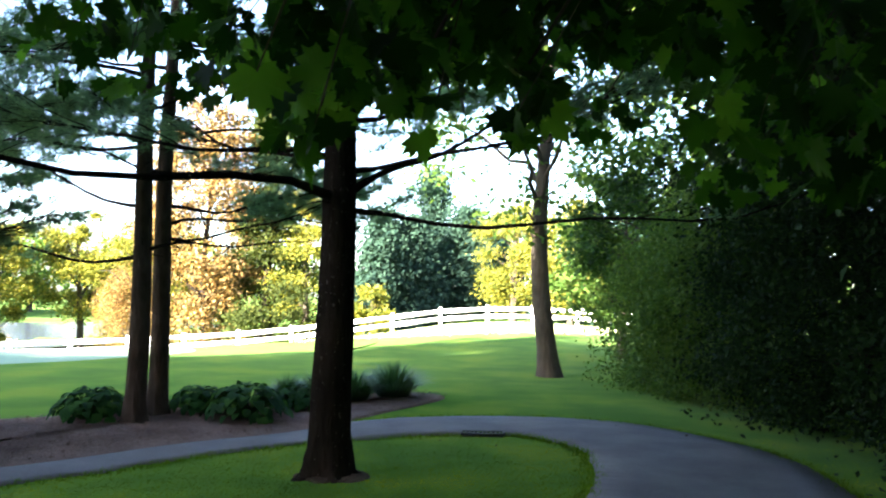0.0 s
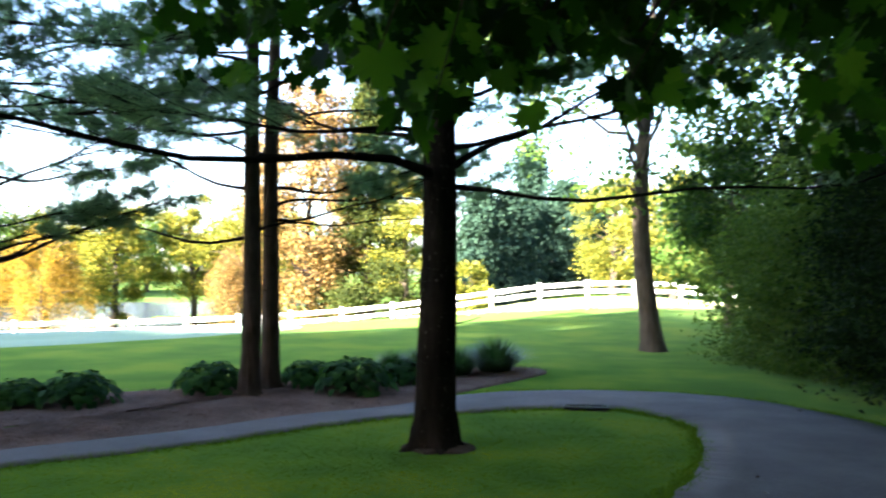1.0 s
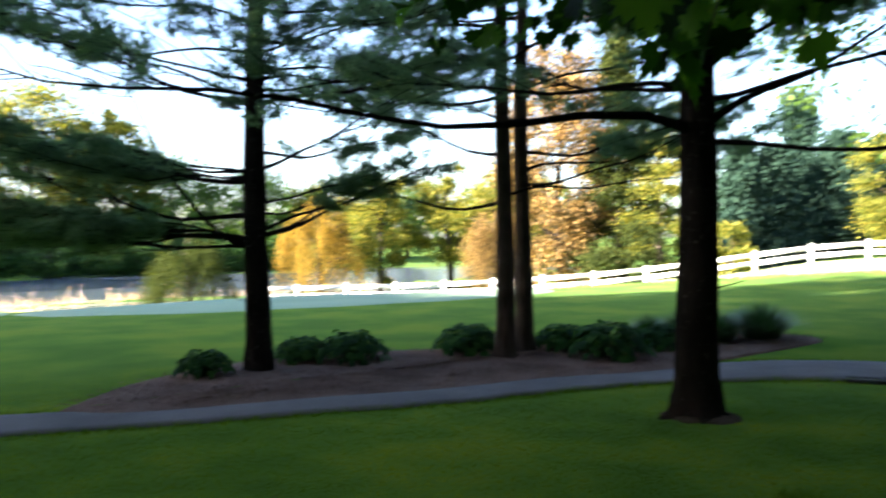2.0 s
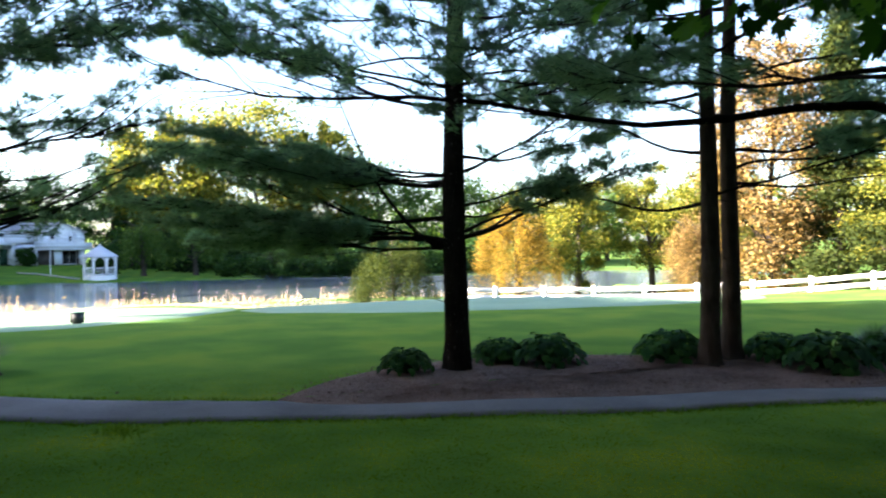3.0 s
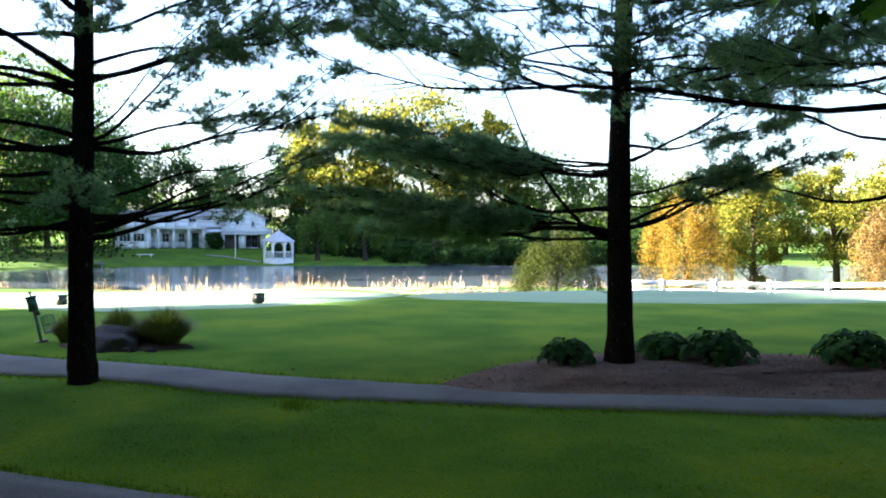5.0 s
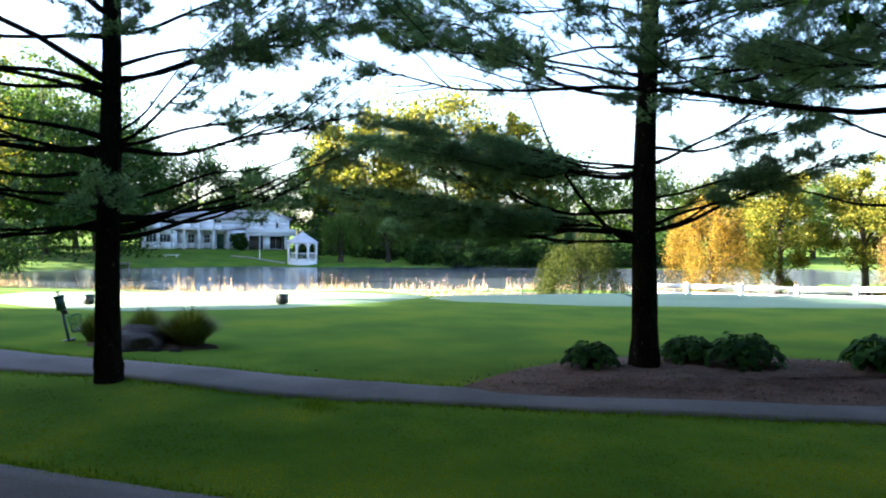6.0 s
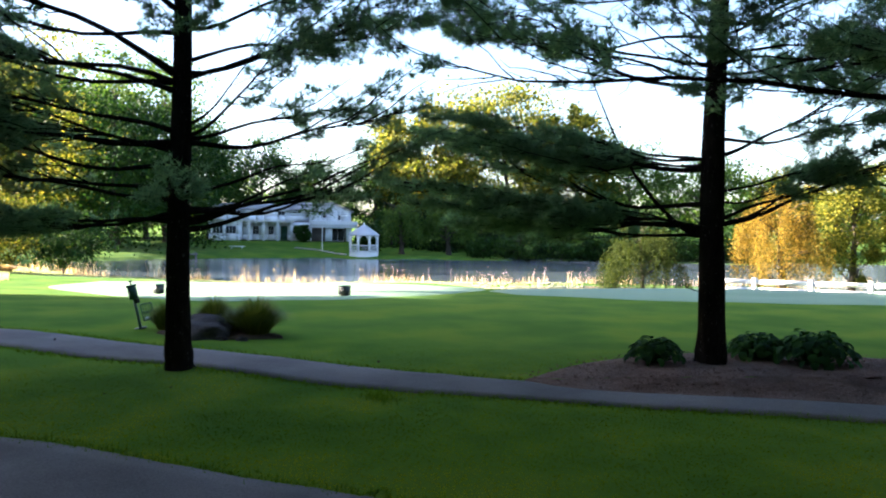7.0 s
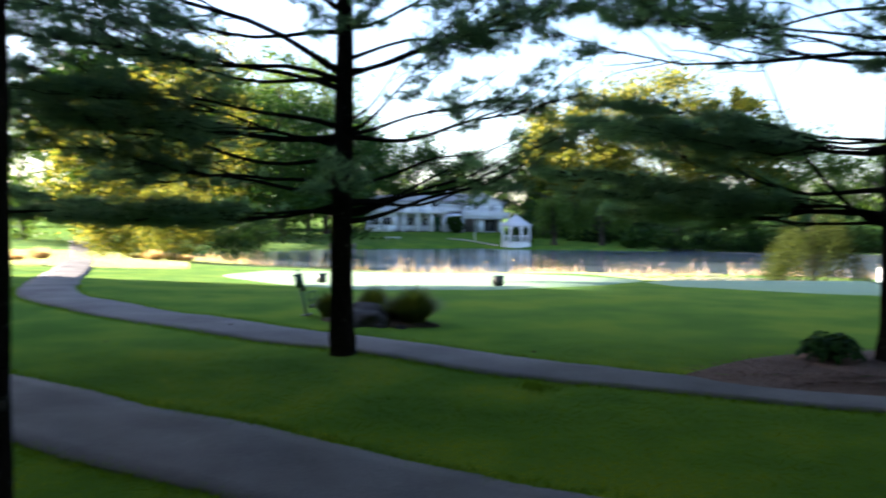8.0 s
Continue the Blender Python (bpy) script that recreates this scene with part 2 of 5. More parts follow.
def lake_edge(x, y):
    """About how many metres a spot lies outside the lake's shore (negative: in the lake)."""
    q0, q1 = x - LAKE_C[0], y - LAKE_C[1]
    a = q0 * LAKE_U[0] + q1 * LAKE_U[1]
    b = q0 * LAKE_W[0] + q1 * LAKE_W[1]
    wob = 0.05 * np.sin(b * 0.21) + 0.03 * np.sin(b * 0.47 + 1)
    e = np.sqrt((a / 20.5) ** 2 + (b / np.where(b < 0, 30.0, 65.0)) ** 2)
    return (e - 1 + wob) * 20.5


def step(t):
    t = np.clip(t, 0, 1)
    return t * t * (3 - 2 * t)


def land(x, y):
    x, y = np.asarray(x, dtype=float), np.asarray(y, dtype=float)
    de = lake_edge(x, y)
    z = LAKE_Z + 0.12 + 0.62 * step(de / 11.0) + 1.06 * step((de - 8.0) / 27.0)
    z = np.where(de < 0, LAKE_Z + 0.12 + np.maximum(de * 0.35, -1.6), z)
    r = np.hypot(x, y)
    far = step((r - 12) / 40)
    z = z + far * (0.10 * np.sin(x * 0.11 + 0.6) * np.cos(y * 0.09) ) * step(de / 10)
    z = z + 0.015 * np.sin(x * 1.3 + y * 0.7) * np.sin(y * 1.1 - 0.4 * x) * (1 - far)
    bearing = np.degrees(np.arctan2(-x, y))
    z = z + 0.62 * np.exp(-((x - 4) / 8.5) ** 2) * step((y - 20) / 20)
    z = z - np.interp(bearing, [-4, 0, 5, 12.8, 20, 25, 34, 46], [0, 0.08, 0.3, 0.68, 0.74, 0.70, 0.62, 0.6]) * step((58 - bearing) / 12) * step((r - 34) / 6) * step((de - 1) / 8)
    z = z - 0.38 * step((r - 42) / 4) * step((58 - bearing) / 12) * step((bearing - 12) / 8) * step(de / 3)
    z = z - 0.5 * step((r - 92) / 22) * step((bearing - 40) / 10)
    z = z + 0.28 * np.exp(-((x + 112) / 24) ** 2 - ((y - 46) / 13) ** 2)
    return z + 0.35 * np.exp(-(r / 1.9) ** 2)


def ground_sheet():
    rings = np.concatenate([np.arange(0.6, 16, 0.35), np.geomspace(16, 140, 70), np.geomspace(150, 3500, 24)])
    na = 260
    ang = np.arange(na) * 2 * math.pi / na
    X, Y = rings[:, None] * np.cos(ang), rings[:, None] * np.sin(ang)
    v = np.stack([X, Y, land(X, Y)], -1).reshape(-1, 3)
    v = np.vstack([v, [[0, 0, float(land(0, 0))]]])
    k = len(rings)
    i, j = np.meshgrid(np.arange(k - 1), np.arange(na), indexing="ij")
    i, j = i.ravel(), j.ravel()
    quads = np.stack([i * na + j, (i + 1) * na + j, (i + 1) * na + (j + 1) % na, i * na + (j + 1) % na], 1)
    jj = np.arange(na)
    tris = np.stack([np.full(na, k * na), jj, (jj + 1) % na], 1)
    return mesh_of("ground", v, [tris, quads], GRASS, True)


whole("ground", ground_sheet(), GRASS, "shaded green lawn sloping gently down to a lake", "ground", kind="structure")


NEAR = 1.267  # one unit of the plan near the path, in metres


def near(*rows):
    return [tuple(v * NEAR for v in r) for r in rows]


def smooth_line(pts, n):
    """A curve through the given points."""
    pts = np.asarray(pts, dtype=float)
    k = len(pts)
    out = []
    for s in np.linspace(0, k - 1.0001, n):
        i = int(s)
        f = s - i
        p0, p1, p2, p3 = pts[max(i - 1, 0)], pts[i], pts[i + 1], pts[min(i + 2, k - 1)]
        out.append(0.5 * (2 * p1 + (p2 - p0) * f + (2 * p0 - 5 * p1 + 4 * p2 - p3) * f * f + (3 * p1 - p0 - 3 * p2 + p3) * f ** 3))
    return np.array(out)


def ribbon(line, lift=0.02, across=7, crown=0.015, skirt=0.05, ragged=0.03, seed=1):
    """A strip of paving that follows the land: rows of x, y, half width."""
    rng = rng_of(seed)
    L = smooth_line(line, 40 * (len(line) - 1))
    d = np.gradient(L[:, :2], axis=0)
    d /= np.linalg.norm(d, axis=1)[:, None]
    nrm = np.stack([-d[:, 1], d[:, 0]], 1)
    rag = np.convolve(rng.uniform(-1, 1, len(L) + 8), np.ones(9) / 9, "valid") * ragged * 3
    u = np.linspace(-1, 1, across)
    u = np.concatenate([[-1.0], u, [1.0]])
    w = (L[:, 2] + rag)[:, None] * u[None]
    X = L[:, :1] + nrm[:, :1] * w
    Y = L[:, 1:2] + nrm[:, 1:] * w
    Z = land(X, Y) + lift + crown * (1 - u[None] ** 2)
    Z[:, 0] -= skirt
    Z[:, -1] -= skirt
    k, m = X.shape
    i, j = np.meshgrid(np.arange(k - 1), np.arange(m - 1), indexing="ij")
    i, j = i.ravel(), j.ravel()
    f = np.stack([i * m + j, (i + 1) * m + j, (i + 1) * m + j + 1, i * m + j + 1], 1)
    return np.stack([X, Y, Z], -1).reshape(-1, 3), f


# the path: far to the lake side, round the grass island, and back in front of it
PATH_LINE = near((-74, -0.9, 0.75), (-48, -0.5, 0.7), (-32, -0.62, 0.62), (-21.5, -0.8, 0.55), (-16.7, -0.75, 0.52), (-13.75, 0.18, 0.52), (-11.5, 1.25, 0.52), (-10.1, 2.0, 0.5), (-8.7, 2.87, 0.48), (-7.0, 3.78, 0.44), (-5.65, 4.78, 0.41),
             (-4.5, 5.78, 0.4), (-3.4, 6.85, 0.4), (-2.6, 7.8, 0.42), (-1.65, 8.65, 0.45), (-0.5, 9.48, 0.58), (0.8, 9.9, 0.75), (1.75, 9.5, 0.88), (2.35, 8.5, 0.95), (2.4, 7.3, 1.0), (2.1, 6.0, 1.0), (1.4, 4.9, 0.85), (0.3, 4.05, 0.65),
             (-1.2, 3.35, 0.55), (-2.6, 2.5, 0.52), (-4.0, 1.45, 0.5), (-5.4, 0.5, 0.55), (-6.9, -0.5, 0.6), (-9.5, -2.0, 0.6), (-14, -3.4, 0.6), (-22, -5, 0.6))
pv, pf = ribbon(PATH_LINE)
whole("path", mesh_of("path", pv, [pf], ASPHALT, True), ASPHALT, "narrow winding grey asphalt footpath across the lawn", "path", kind="structure")


def patch(name, outline, lift, mat, n=26, bulge=0.04, rough=0.0, seed=3):
    """A patch of other ground with a curved outline, laid on the land."""
    rng = rng_of(seed)
    P = smooth_line(outline + outline[:1], 14 * len(outline))
    c = P.mean(0)
    t = np.linspace(0, 1, n) ** 0.8
    X = c[0] + (P[:, 0] - c[0])[None] * t[:, None]
    Y = c[1] + (P[:, 1] - c[1])[None] * t[:, None]
    Z = land(X, Y) + lift + bulge * (1 - t[:, None] ** 4) + rough * rng.uniform(-1, 1, X.shape) * (1 - t[:, None] ** 6)
    Z[-1] -= lift + 0.03
    m = P.shape[0]
    i, j = np.meshgrid(np.arange(n - 1), np.arange(m - 1), indexing="ij")
    i, j = i.ravel(), j.ravel()
    f = np.stack([i * m + j, (i + 1) * m + j, (i + 1) * m + j + 1, i * m + j + 1], 1)
    return mesh_of(name, np.stack([X, Y, Z], -1).reshape(-1, 3), [f], mat, True)


BED = near((-6.1, 5.0), (-6.5, 6.2), (-6.4, 7.6), (-5.9, 8.8), (-4.9, 9.5), (-4.0, 10.1), (-3.0, 11.0), (-1.7, 12.5), (-0.5, 13.0), (0.1, 12.4), (-0.55, 11.0), (-1.45, 9.2), (-2.55, 8.1), (-3.5, 7.0), (-4.65, 5.8), (-5.5, 5.1))
whole("mulch_bed", patch("mulch_bed", BED, 0.03, MULCH, 40, 0.04, 0.018), MULCH, "brown bark mulch bed beside the path under the pines", "mulch bed", kind="structure")


def arc_bed(cx, cy, rx, ry, turn, seed, n=12):
    rng = rng_of(seed)
    out = []
    for a in np.linspace(0, 2 * math.pi, n, endpoint=False):
        r = 1 + rng.uniform(-0.1, 0.1)
        px, py = rx * r * math.cos(a), ry * r * math.sin(a)
        out.append((cx + px * math.cos(turn) - py * math.sin(turn), cy + px * math.sin(turn) + py * math.cos(turn)))
    return out


whole("rock_bed", patch("rock_bed", near(*arc_bed(-10.6, 3.55, 0.92, 0.38, 0.75, 5)), 0.02, SOIL, 18, 0.03, 0.015), SOIL, "bare soil bed round a boulder and tall grasses", "soil bed", kind="structure")
whole("tree_ring", patch("tree_ring", near(*arc_bed(-0.90, 6.88, 0.33, 0.27, 0.2, 6, 16)), 0.012, SOIL, 12, 0.02, 0.012), SOIL, "ring of bare soil and needles round a pine trunk", "soil", kind="structure")
# two close-mown putting greens
GREEN_LAKE = [(-41, 8), (-33, 4.6), (-22.8, 6.2), (-19.8, 9.0), (-19.7, 12.0), (-22.3, 16.4), (-27.5, 20.8), (-34, 21), (-40, 15)]
GREEN_FENCE = [(-20, 16.2), (-15.5, 17.4), (-11.5, 21), (-9.2, 24.5), (-8.6, 29), (-11.5, 33.2), (-17.5, 31.5), (-23.5, 27), (-26, 22.5), (-24, 18.2)]
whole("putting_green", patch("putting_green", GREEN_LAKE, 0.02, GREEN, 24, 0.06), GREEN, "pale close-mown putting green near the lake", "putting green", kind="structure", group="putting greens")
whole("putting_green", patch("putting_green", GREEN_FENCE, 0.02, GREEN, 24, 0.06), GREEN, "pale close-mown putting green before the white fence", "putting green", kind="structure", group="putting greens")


def lake():
    n = 120
    ang = np.arange(n) * 2 * math.pi / n
    t = np.linspace(0.002, 1, 14)
    a = 26.0 * np.cos(ang)
    b = np.where(np.sin(ang) < 0, 37.0, 77.0) * np.sin(ang)
    X = LAKE_C[0] + t[:, None] * (a * LAKE_U[0] + b * LAKE_W[0])[None]
    Y = LAKE_C[1] + t[:, None] * (a * LAKE_U[1] + b * LAKE_W[1])[None]
    m = n
    i, j = np.meshgrid(np.arange(13), np.arange(n), indexing="ij")
    i, j = i.ravel(), j.ravel()
    f = np.stack([i * m + j, (i + 1) * m + j, (i + 1) * m + (j + 1) % m, i * m + (j + 1) % m], 1)
    return mesh_of("lake", np.stack([X, Y, np.full_like(X, LAKE_Z)], -1).reshape(-1, 3), [f], WATER, True)


whole("lake", lake(), WATER, "still lake reflecting the sky and far bank", "lake", kind="structure")


# ---- leaves and needles ----
def unit(a):
    return a / (np.linalg.norm(a, axis=-1, keepdims=True) + 1e-9)


def needles(P, D, k, length, width, rng, spread=0.55):
    """Tufts of k thin needles at P, pointing about along D."""
    n = len(P)
    d = unit(np.repeat(unit(D), k, 0) + spread * rng.normal(size=(n * k, 3)))
    p = np.repeat(P, k, 0)
    side = unit(np.cross(d, rng.normal(size=d.shape))) * width / 2
    tip = p + d * (length * rng.uniform(0.7, 1.2, (n * k, 1)))
    v = np.stack([p - side, p + side, tip], 1).reshape(-1, 3)
    return v, np.arange(n * k * 3).reshape(-1, 3)


def flakes(P, size, rng, aspect=0.6, down=0.0, flat=0.0):
    """Small folded leaves at P, each a pair of triangles."""
    n = len(P)
    d = rng.normal(size=(n, 3))
    d[:, 2] = d[:, 2] * (1 - flat) - down
    d = unit(d)
    s = unit(np.cross(d, rng.normal(size=(n, 3))))
    nn = np.cross(d, s)
    L = size * rng.uniform(0.65, 1.3, (n, 1))
    tip, mid = P + d * L, P + d * L * 0.45
    v = np.stack([P, mid + s * L * aspect / 2 + nn * L * 0.1, tip, mid - s * L * aspect / 2 + nn * L * 0.1], 1).reshape(-1, 3)
    return v, np.arange(n * 4).reshape(-1, 4)


# ---- pines ----
def limb_path(base, z0, az, length, rise, rng, n=12, wig=0.05, sag=0.0, bow=0.0):
    s = np.linspace(0, 1, n)
    d = np.array([-math.sin(radians(az)), math.cos(radians(az))])
    side = np.array([-d[1], d[0]])
    ph = rng.uniform(0, 6.28, 6)
    w = wig * length * 0.16 * (np.sin(4 * s + ph[0]) - np.sin(ph[0]) + 0.35 * (np.sin(11 * s + ph[1]) - np.sin(ph[1])))
    wz = wig * length * 0.075 * (np.sin(5 * s + ph[2]) - np.sin(ph[2]) + 0.45 * (np.sin(13 * s + ph[3]) - np.sin(ph[3])))
    p = np.zeros((n, 3))
    p[:, :2] = np.asarray(base)[:2] + d * (length * s)[:, None] + side * w[:, None]
    p[:, 2] = base[2] + z0 + rise * s ** (bow or rng.uniform(0.7, 2.0)) - sag * 4 * s * (1 - s) + wz
    return p


def pine(name, spot, height, r0, limbs, label, seed, extra=16, extra_from=5.0, tufts=10, lean=(0, 0), bare=0.1, needle_len=0.11, spread_sub=1.0, group="pines", flare=1.35, bark=None, stubs=6, roots=0.7):
    """A pine. limbs: (height, bearing, length, rise, radius, leafiness) for the low ones; extra limbs above are set by chance."""
    rng = rng_of(seed)
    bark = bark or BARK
    spot, r0, extra_from = (spot[0] * NEAR, spot[1] * NEAR), r0 * NEAR, extra_from * NEAR
    limbs = [(a * NEAR, az, c * NEAR, d * NEAR, e * NEAR, q, *bow) for a, az, c, d, e, q, *bow in limbs]
    tree = thing(name, (spot[0], spot[1], float(land(*spot)) - 0.04), label, "pine tree", group)
    hs = np.concatenate([[0, 0.05, 0.1, 0.16, 0.24, 0.34, 0.5, 0.75], np.linspace(1.0, height, 30)])
    rad = r0 * np.interp(hs, [0, 0.08, 0.22, 0.45, 0.9, 2.5, 6, height], [flare * 1.25, flare, 1.18, 1.07, 1.0, 0.9, 0.62, 0.06])
    tr = np.stack([lean[0] * hs + 0.02 * np.sin(hs * 1.1 + seed), lean[1] * hs + 0.02 * np.cos(hs * 0.9 + seed), hs], 1)
    b = Build()
    b.tube(tr, rad, 24, 0.045, rng, roots=roots)
    part("trunk", b, bark, tree, smooth=True)

    def on_trunk(z):
        return np.array([np.interp(z, hs, tr[:, 0]), np.interp(z, hs, tr[:, 1]), 0.0])

    P, D, HP, HD = [], [], [], []
    every = [(*q[:6], 0, *q[6:]) for q in limbs]
    for i in range(extra):
        z = extra_from + (height - 0.6 - extra_from) * (i + rng.uniform(0, 0.8)) / extra
        f = 1 - (z - extra_from) / (height - extra_from)
        every.append((z, rng.uniform(0, 360), (1.0 + 3.2 * f) * rng.uniform(0.75, 1.15), 0.5 + 0.6 * rng.uniform(0, 1) * f, 0.02 + 0.02 * f, 1.0, 1))
    twigs = Build()
    for li, (z0, az, length, rise, rl, leafy_share, high, *bow) in enumerate(every):
        rng = rng_of(seed * 1000 + li)
        pth = limb_path(on_trunk(z0), z0, az, length, rise, rng, wig=0.34, sag=0.02 * length * rng.uniform(-1.0, 1.2), bow=bow[0] if bow else 0.0)
        s = np.linspace(0, 1, len(pth))
        lb = Build()
        lb.tube(pth, rl * (0.68 * (1 - s) ** 1.1 + 0.35 * np.exp(-s * 18)) + 0.004, 8, 0.08, rng)
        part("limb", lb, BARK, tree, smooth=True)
        nsub = int((9 + length * 5.6) * (0.45 if high or leafy_share <= 0.3 else 1.0))
        plate = leafy_share > 0.95 and not high
        inner = 0.2 if leafy_share > 0.9 else (0.28 if leafy_share > 0.55 else 0.4)
        for q in range(nsub):
            s0 = inner + (1 - inner) * (q + rng.uniform(0, 1)) / nsub
            at = np.array([np.interp(s0, s, pth[:, c]) for c in range(3)])
            fork = q % 5 == 1
            sl = (0.45 + 0.2 * length * (1 - s0)) * rng.uniform(0.6, 1.15) * spread_sub * (1.7 if fork else 1.0)
            turn = az + (1 if q % 2 else -1) * rng.uniform(15, 65) * (0.55 if fork else 1.0)
            sp = limb_path(at, 0.0, turn, sl, sl * (rng.uniform(-0.08, 0.15) if plate else rng.uniform(0.25, 0.9) if fork else rng.uniform(-0.16, 0.38)), rng, 6, 0.4)
            twigs.tube(sp, np.linspace(max(0.005, rl * (0.14 if leafy_share <= 0.3 else 0.34 if fork else 0.22)), 0.003, 6), 4 if fork else 3, cap=False)
            if rng.uniform() > leafy_share:
                continue
            for side in range(4 if high else (8 if fork else 5)):
                u0 = rng.uniform(0.35, 1.0)
                at2 = np.array([np.interp(u0, np.linspace(0, 1, 6), sp[:, c]) for c in range(3)])
                l2 = sl * 0.4 * rng.uniform(0.5, 1.1)
                s2 = limb_path(at2, 0.0, turn + rng.uniform(-65, 65), l2, l2 * (rng.uniform(-0.16, 0.24) if plate else rng.uniform(-0.15, 0.55)), rng, 4, 0.25)
                twigs.tube(s2[[0, 3]], np.array([0.004, 0.0025]), 3, cap=False)
                nt = int(tufts * (0.4 + 1.6 * l2) * (0.85 if plate else 1.0)) + 3
                u = rng.uniform(0.1, 1.05, nt) ** 0.6
                pp = np.stack([np.interp(u, np.linspace(0, 1, 4), s2[:, c]) for c in range(3)], 1)
                (HP if high else P).append(pp + rng.normal(0, 0.03, (nt, 3)))
                (HD if high else D).append(np.tile(unit(s2[-1] - s2[0]) * 0.7, (nt, 1)) + rng.normal(0, 0.4, (nt, 3)) + np.array([0, 0, 0.2]))
    for i in range(stubs):
        z = rng.uniform(0.9, 4.5)
        sp = limb_path(on_trunk(z), z, rng.uniform(0, 360), rng.uniform(0.25, 0.6), rng.uniform(-0.05, 0.15), rng, 5, 0.15)
        twigs.tube(sp, np.linspace(0.012, 0.004, 5), 5)
    part("twig_spray", twigs, BARK, tree, kind="stuff")
    v, f = needles(np.concatenate(P), np.concatenate(D), 8, needle_len, 0.0115, rng)
    # upper needles, out of view, widened so the crown blocks more sky light
    hv, hf = needles(np.concatenate(HP), np.concatenate(HD), 5, needle_len * 1.5, 0.04, rng)
    part("crown", mesh_of("crown", np.concatenate([v, hv]), [np.concatenate([f, hf + len(v)])], NEEDLE), NEEDLE, tree, "blue-green needle tufts", kind="stuff")
    return tree


def crown_points(rng, n, clumps, rx, rz, zc, shape, fuzz):
    """Leaf places gathered in clumps about an uneven crown."""
    c = unit(rng.normal(size=(clumps, 3)))
    rad = rng.uniform(0.45, 1.0, (clumps, 1)) ** 0.6 * rng.uniform(0.8, 1.15, (clumps, 1))
    c = c * rad
    if shape == "cone":
        h = rng.uniform(0, 1, clumps) ** 1.3
        a = rng.uniform(0, 2 * math.pi, clumps)
        q = (1 - h) * rng.uniform(0.35, 1.05, clumps)
        c = np.stack([q * np.cos(a), q * np.sin(a), h * 2 - 1], 1)
    c = c * np.array([rx, rx, rz]) + np.array([0, 0, zc])
    pick = rng.integers(0, clumps, n)
    sz = rng.uniform(0.5, 1.3, clumps)[pick][:, None]
    return c, c[pick] + rng.normal(size=(n, 3)) * fuzz * sz * np.array([1, 1, 0.65])


def broadleaf(name, spot, height, rx, z0, leaf, n, mat, label, seed, bark=None, r0=0.2, shape="round", clumps=60, lean=(0, 0), category="tree", group="", aspect=0.6, fuzz=None, limbs=9, sink=0.05):
    """A leafy tree or shrub: tapered trunk, limbs that reach into the crown, clumped leaves."""
    rng = rng_of(seed)
    bark = bark or BARK_GREY
    tree = thing(name, (spot[0], spot[1], float(land(*spot)) - sink), label, category, group)
    zc, rz = (z0 + height) / 2, (height - z0) / 2
    fuzz = fuzz or rx * 0.17
    b = Build()
    top = height * (0.96 if shape == "cone" else 0.8)
    hs = np.concatenate([[0, 0.1, 0.3], np.linspace(0.8, top, 10)])
    tr = np.stack([lean[0] * hs + 0.03 * rx * np.sin(hs * 0.8 + seed), lean[1] * hs + 0.03 * rx * np.cos(hs * 0.7), hs], 1)
    b.tube(tr, r0 * np.interp(hs / top, [0, 0.02, 0.06, 0.3, 1], [1.5, 1.25, 1.05, 0.85, 0.12]), 12, 0.05, rng)
    part("trunk", b, bark, tree, smooth=True)
    shift = np.array([lean[0] * zc, lean[1] * zc, 0])
    cc, P = crown_points(rng, n, clumps, rx, rz, zc, shape, fuzz)
    cc, P = cc + shift, P + shift
    br = Build()
    for i in rng.permutation(len(cc))[:limbs * 3]:
        zs = np.clip(cc[i, 2] - rng.uniform(0.3, 0.6) * height * 0.35, min(z0 * 0.8, 1.5) + 0.1, top * 0.95)
        a = np.array([np.interp(zs, hs, tr[:, 0]), np.interp(zs, hs, tr[:, 1]), zs])
        s = np.linspace(0, 1, 7)[:, None]
        mid = a * (1 - s) + cc[i] * s + np.array([0, 0, 0.12 * rx]) * s * (1 - s) * 4 + rng.normal(0, 0.03 * rx, (7, 3)) * s * (1 - s) * 4
        br.tube(mid, r0 * 0.28 * (1 - 0.85 * s[:, 0]), 5, cap=False)
    part("branchwork", br, bark, tree, smooth=True, kind="stuff")
    if shape == "weeping":
        m = n // 26
        bunch = rng.integers(0, 34, m)
        a = rng.uniform(0, 2 * math.pi, 34)[bunch] + rng.normal(0, 0.13, m)
        rr = rx * np.clip(np.sqrt(rng.uniform(0.02, 1, 34))[bunch] * (0.85 + 0.2 * np.sin(a * 5 + seed)) + rng.normal(0, 0.06, m), 0.02, 1.1)
        topz = z0 + (height - z0) * np.sqrt(np.clip(1 - (rr / (rx * 1.12)) ** 2, 0.02, 1)) * (rng.uniform(0.68, 1.0, 34)[bunch] + rng.normal(0, 0.03, m))
        drop = rng.uniform(0.25, 0.85, m) * (topz - z0 * 0.6)
        u = rng.uniform(0, 1, (m, 26))
        P = np.stack([(rr * np.cos(a))[:, None] * (1 + 0.06 * u), (rr * np.sin(a))[:, None] * (1 + 0.06 * u), topz[:, None] - u * drop[:, None]], -1).reshape(-1, 3) + rng.normal(0, 0.13, (m * 26, 3)) + shift
        v, f = flakes(P, leaf, rng, 0.4, 1.4)
    else:
        P = P[P[:, 2] > 0.08]
        v, f = flakes(P, leaf, rng, aspect, 0.25)
    part("crown", mesh_of("crown", v, [f], mat), mat, tree, kind="stuff")
    return tree


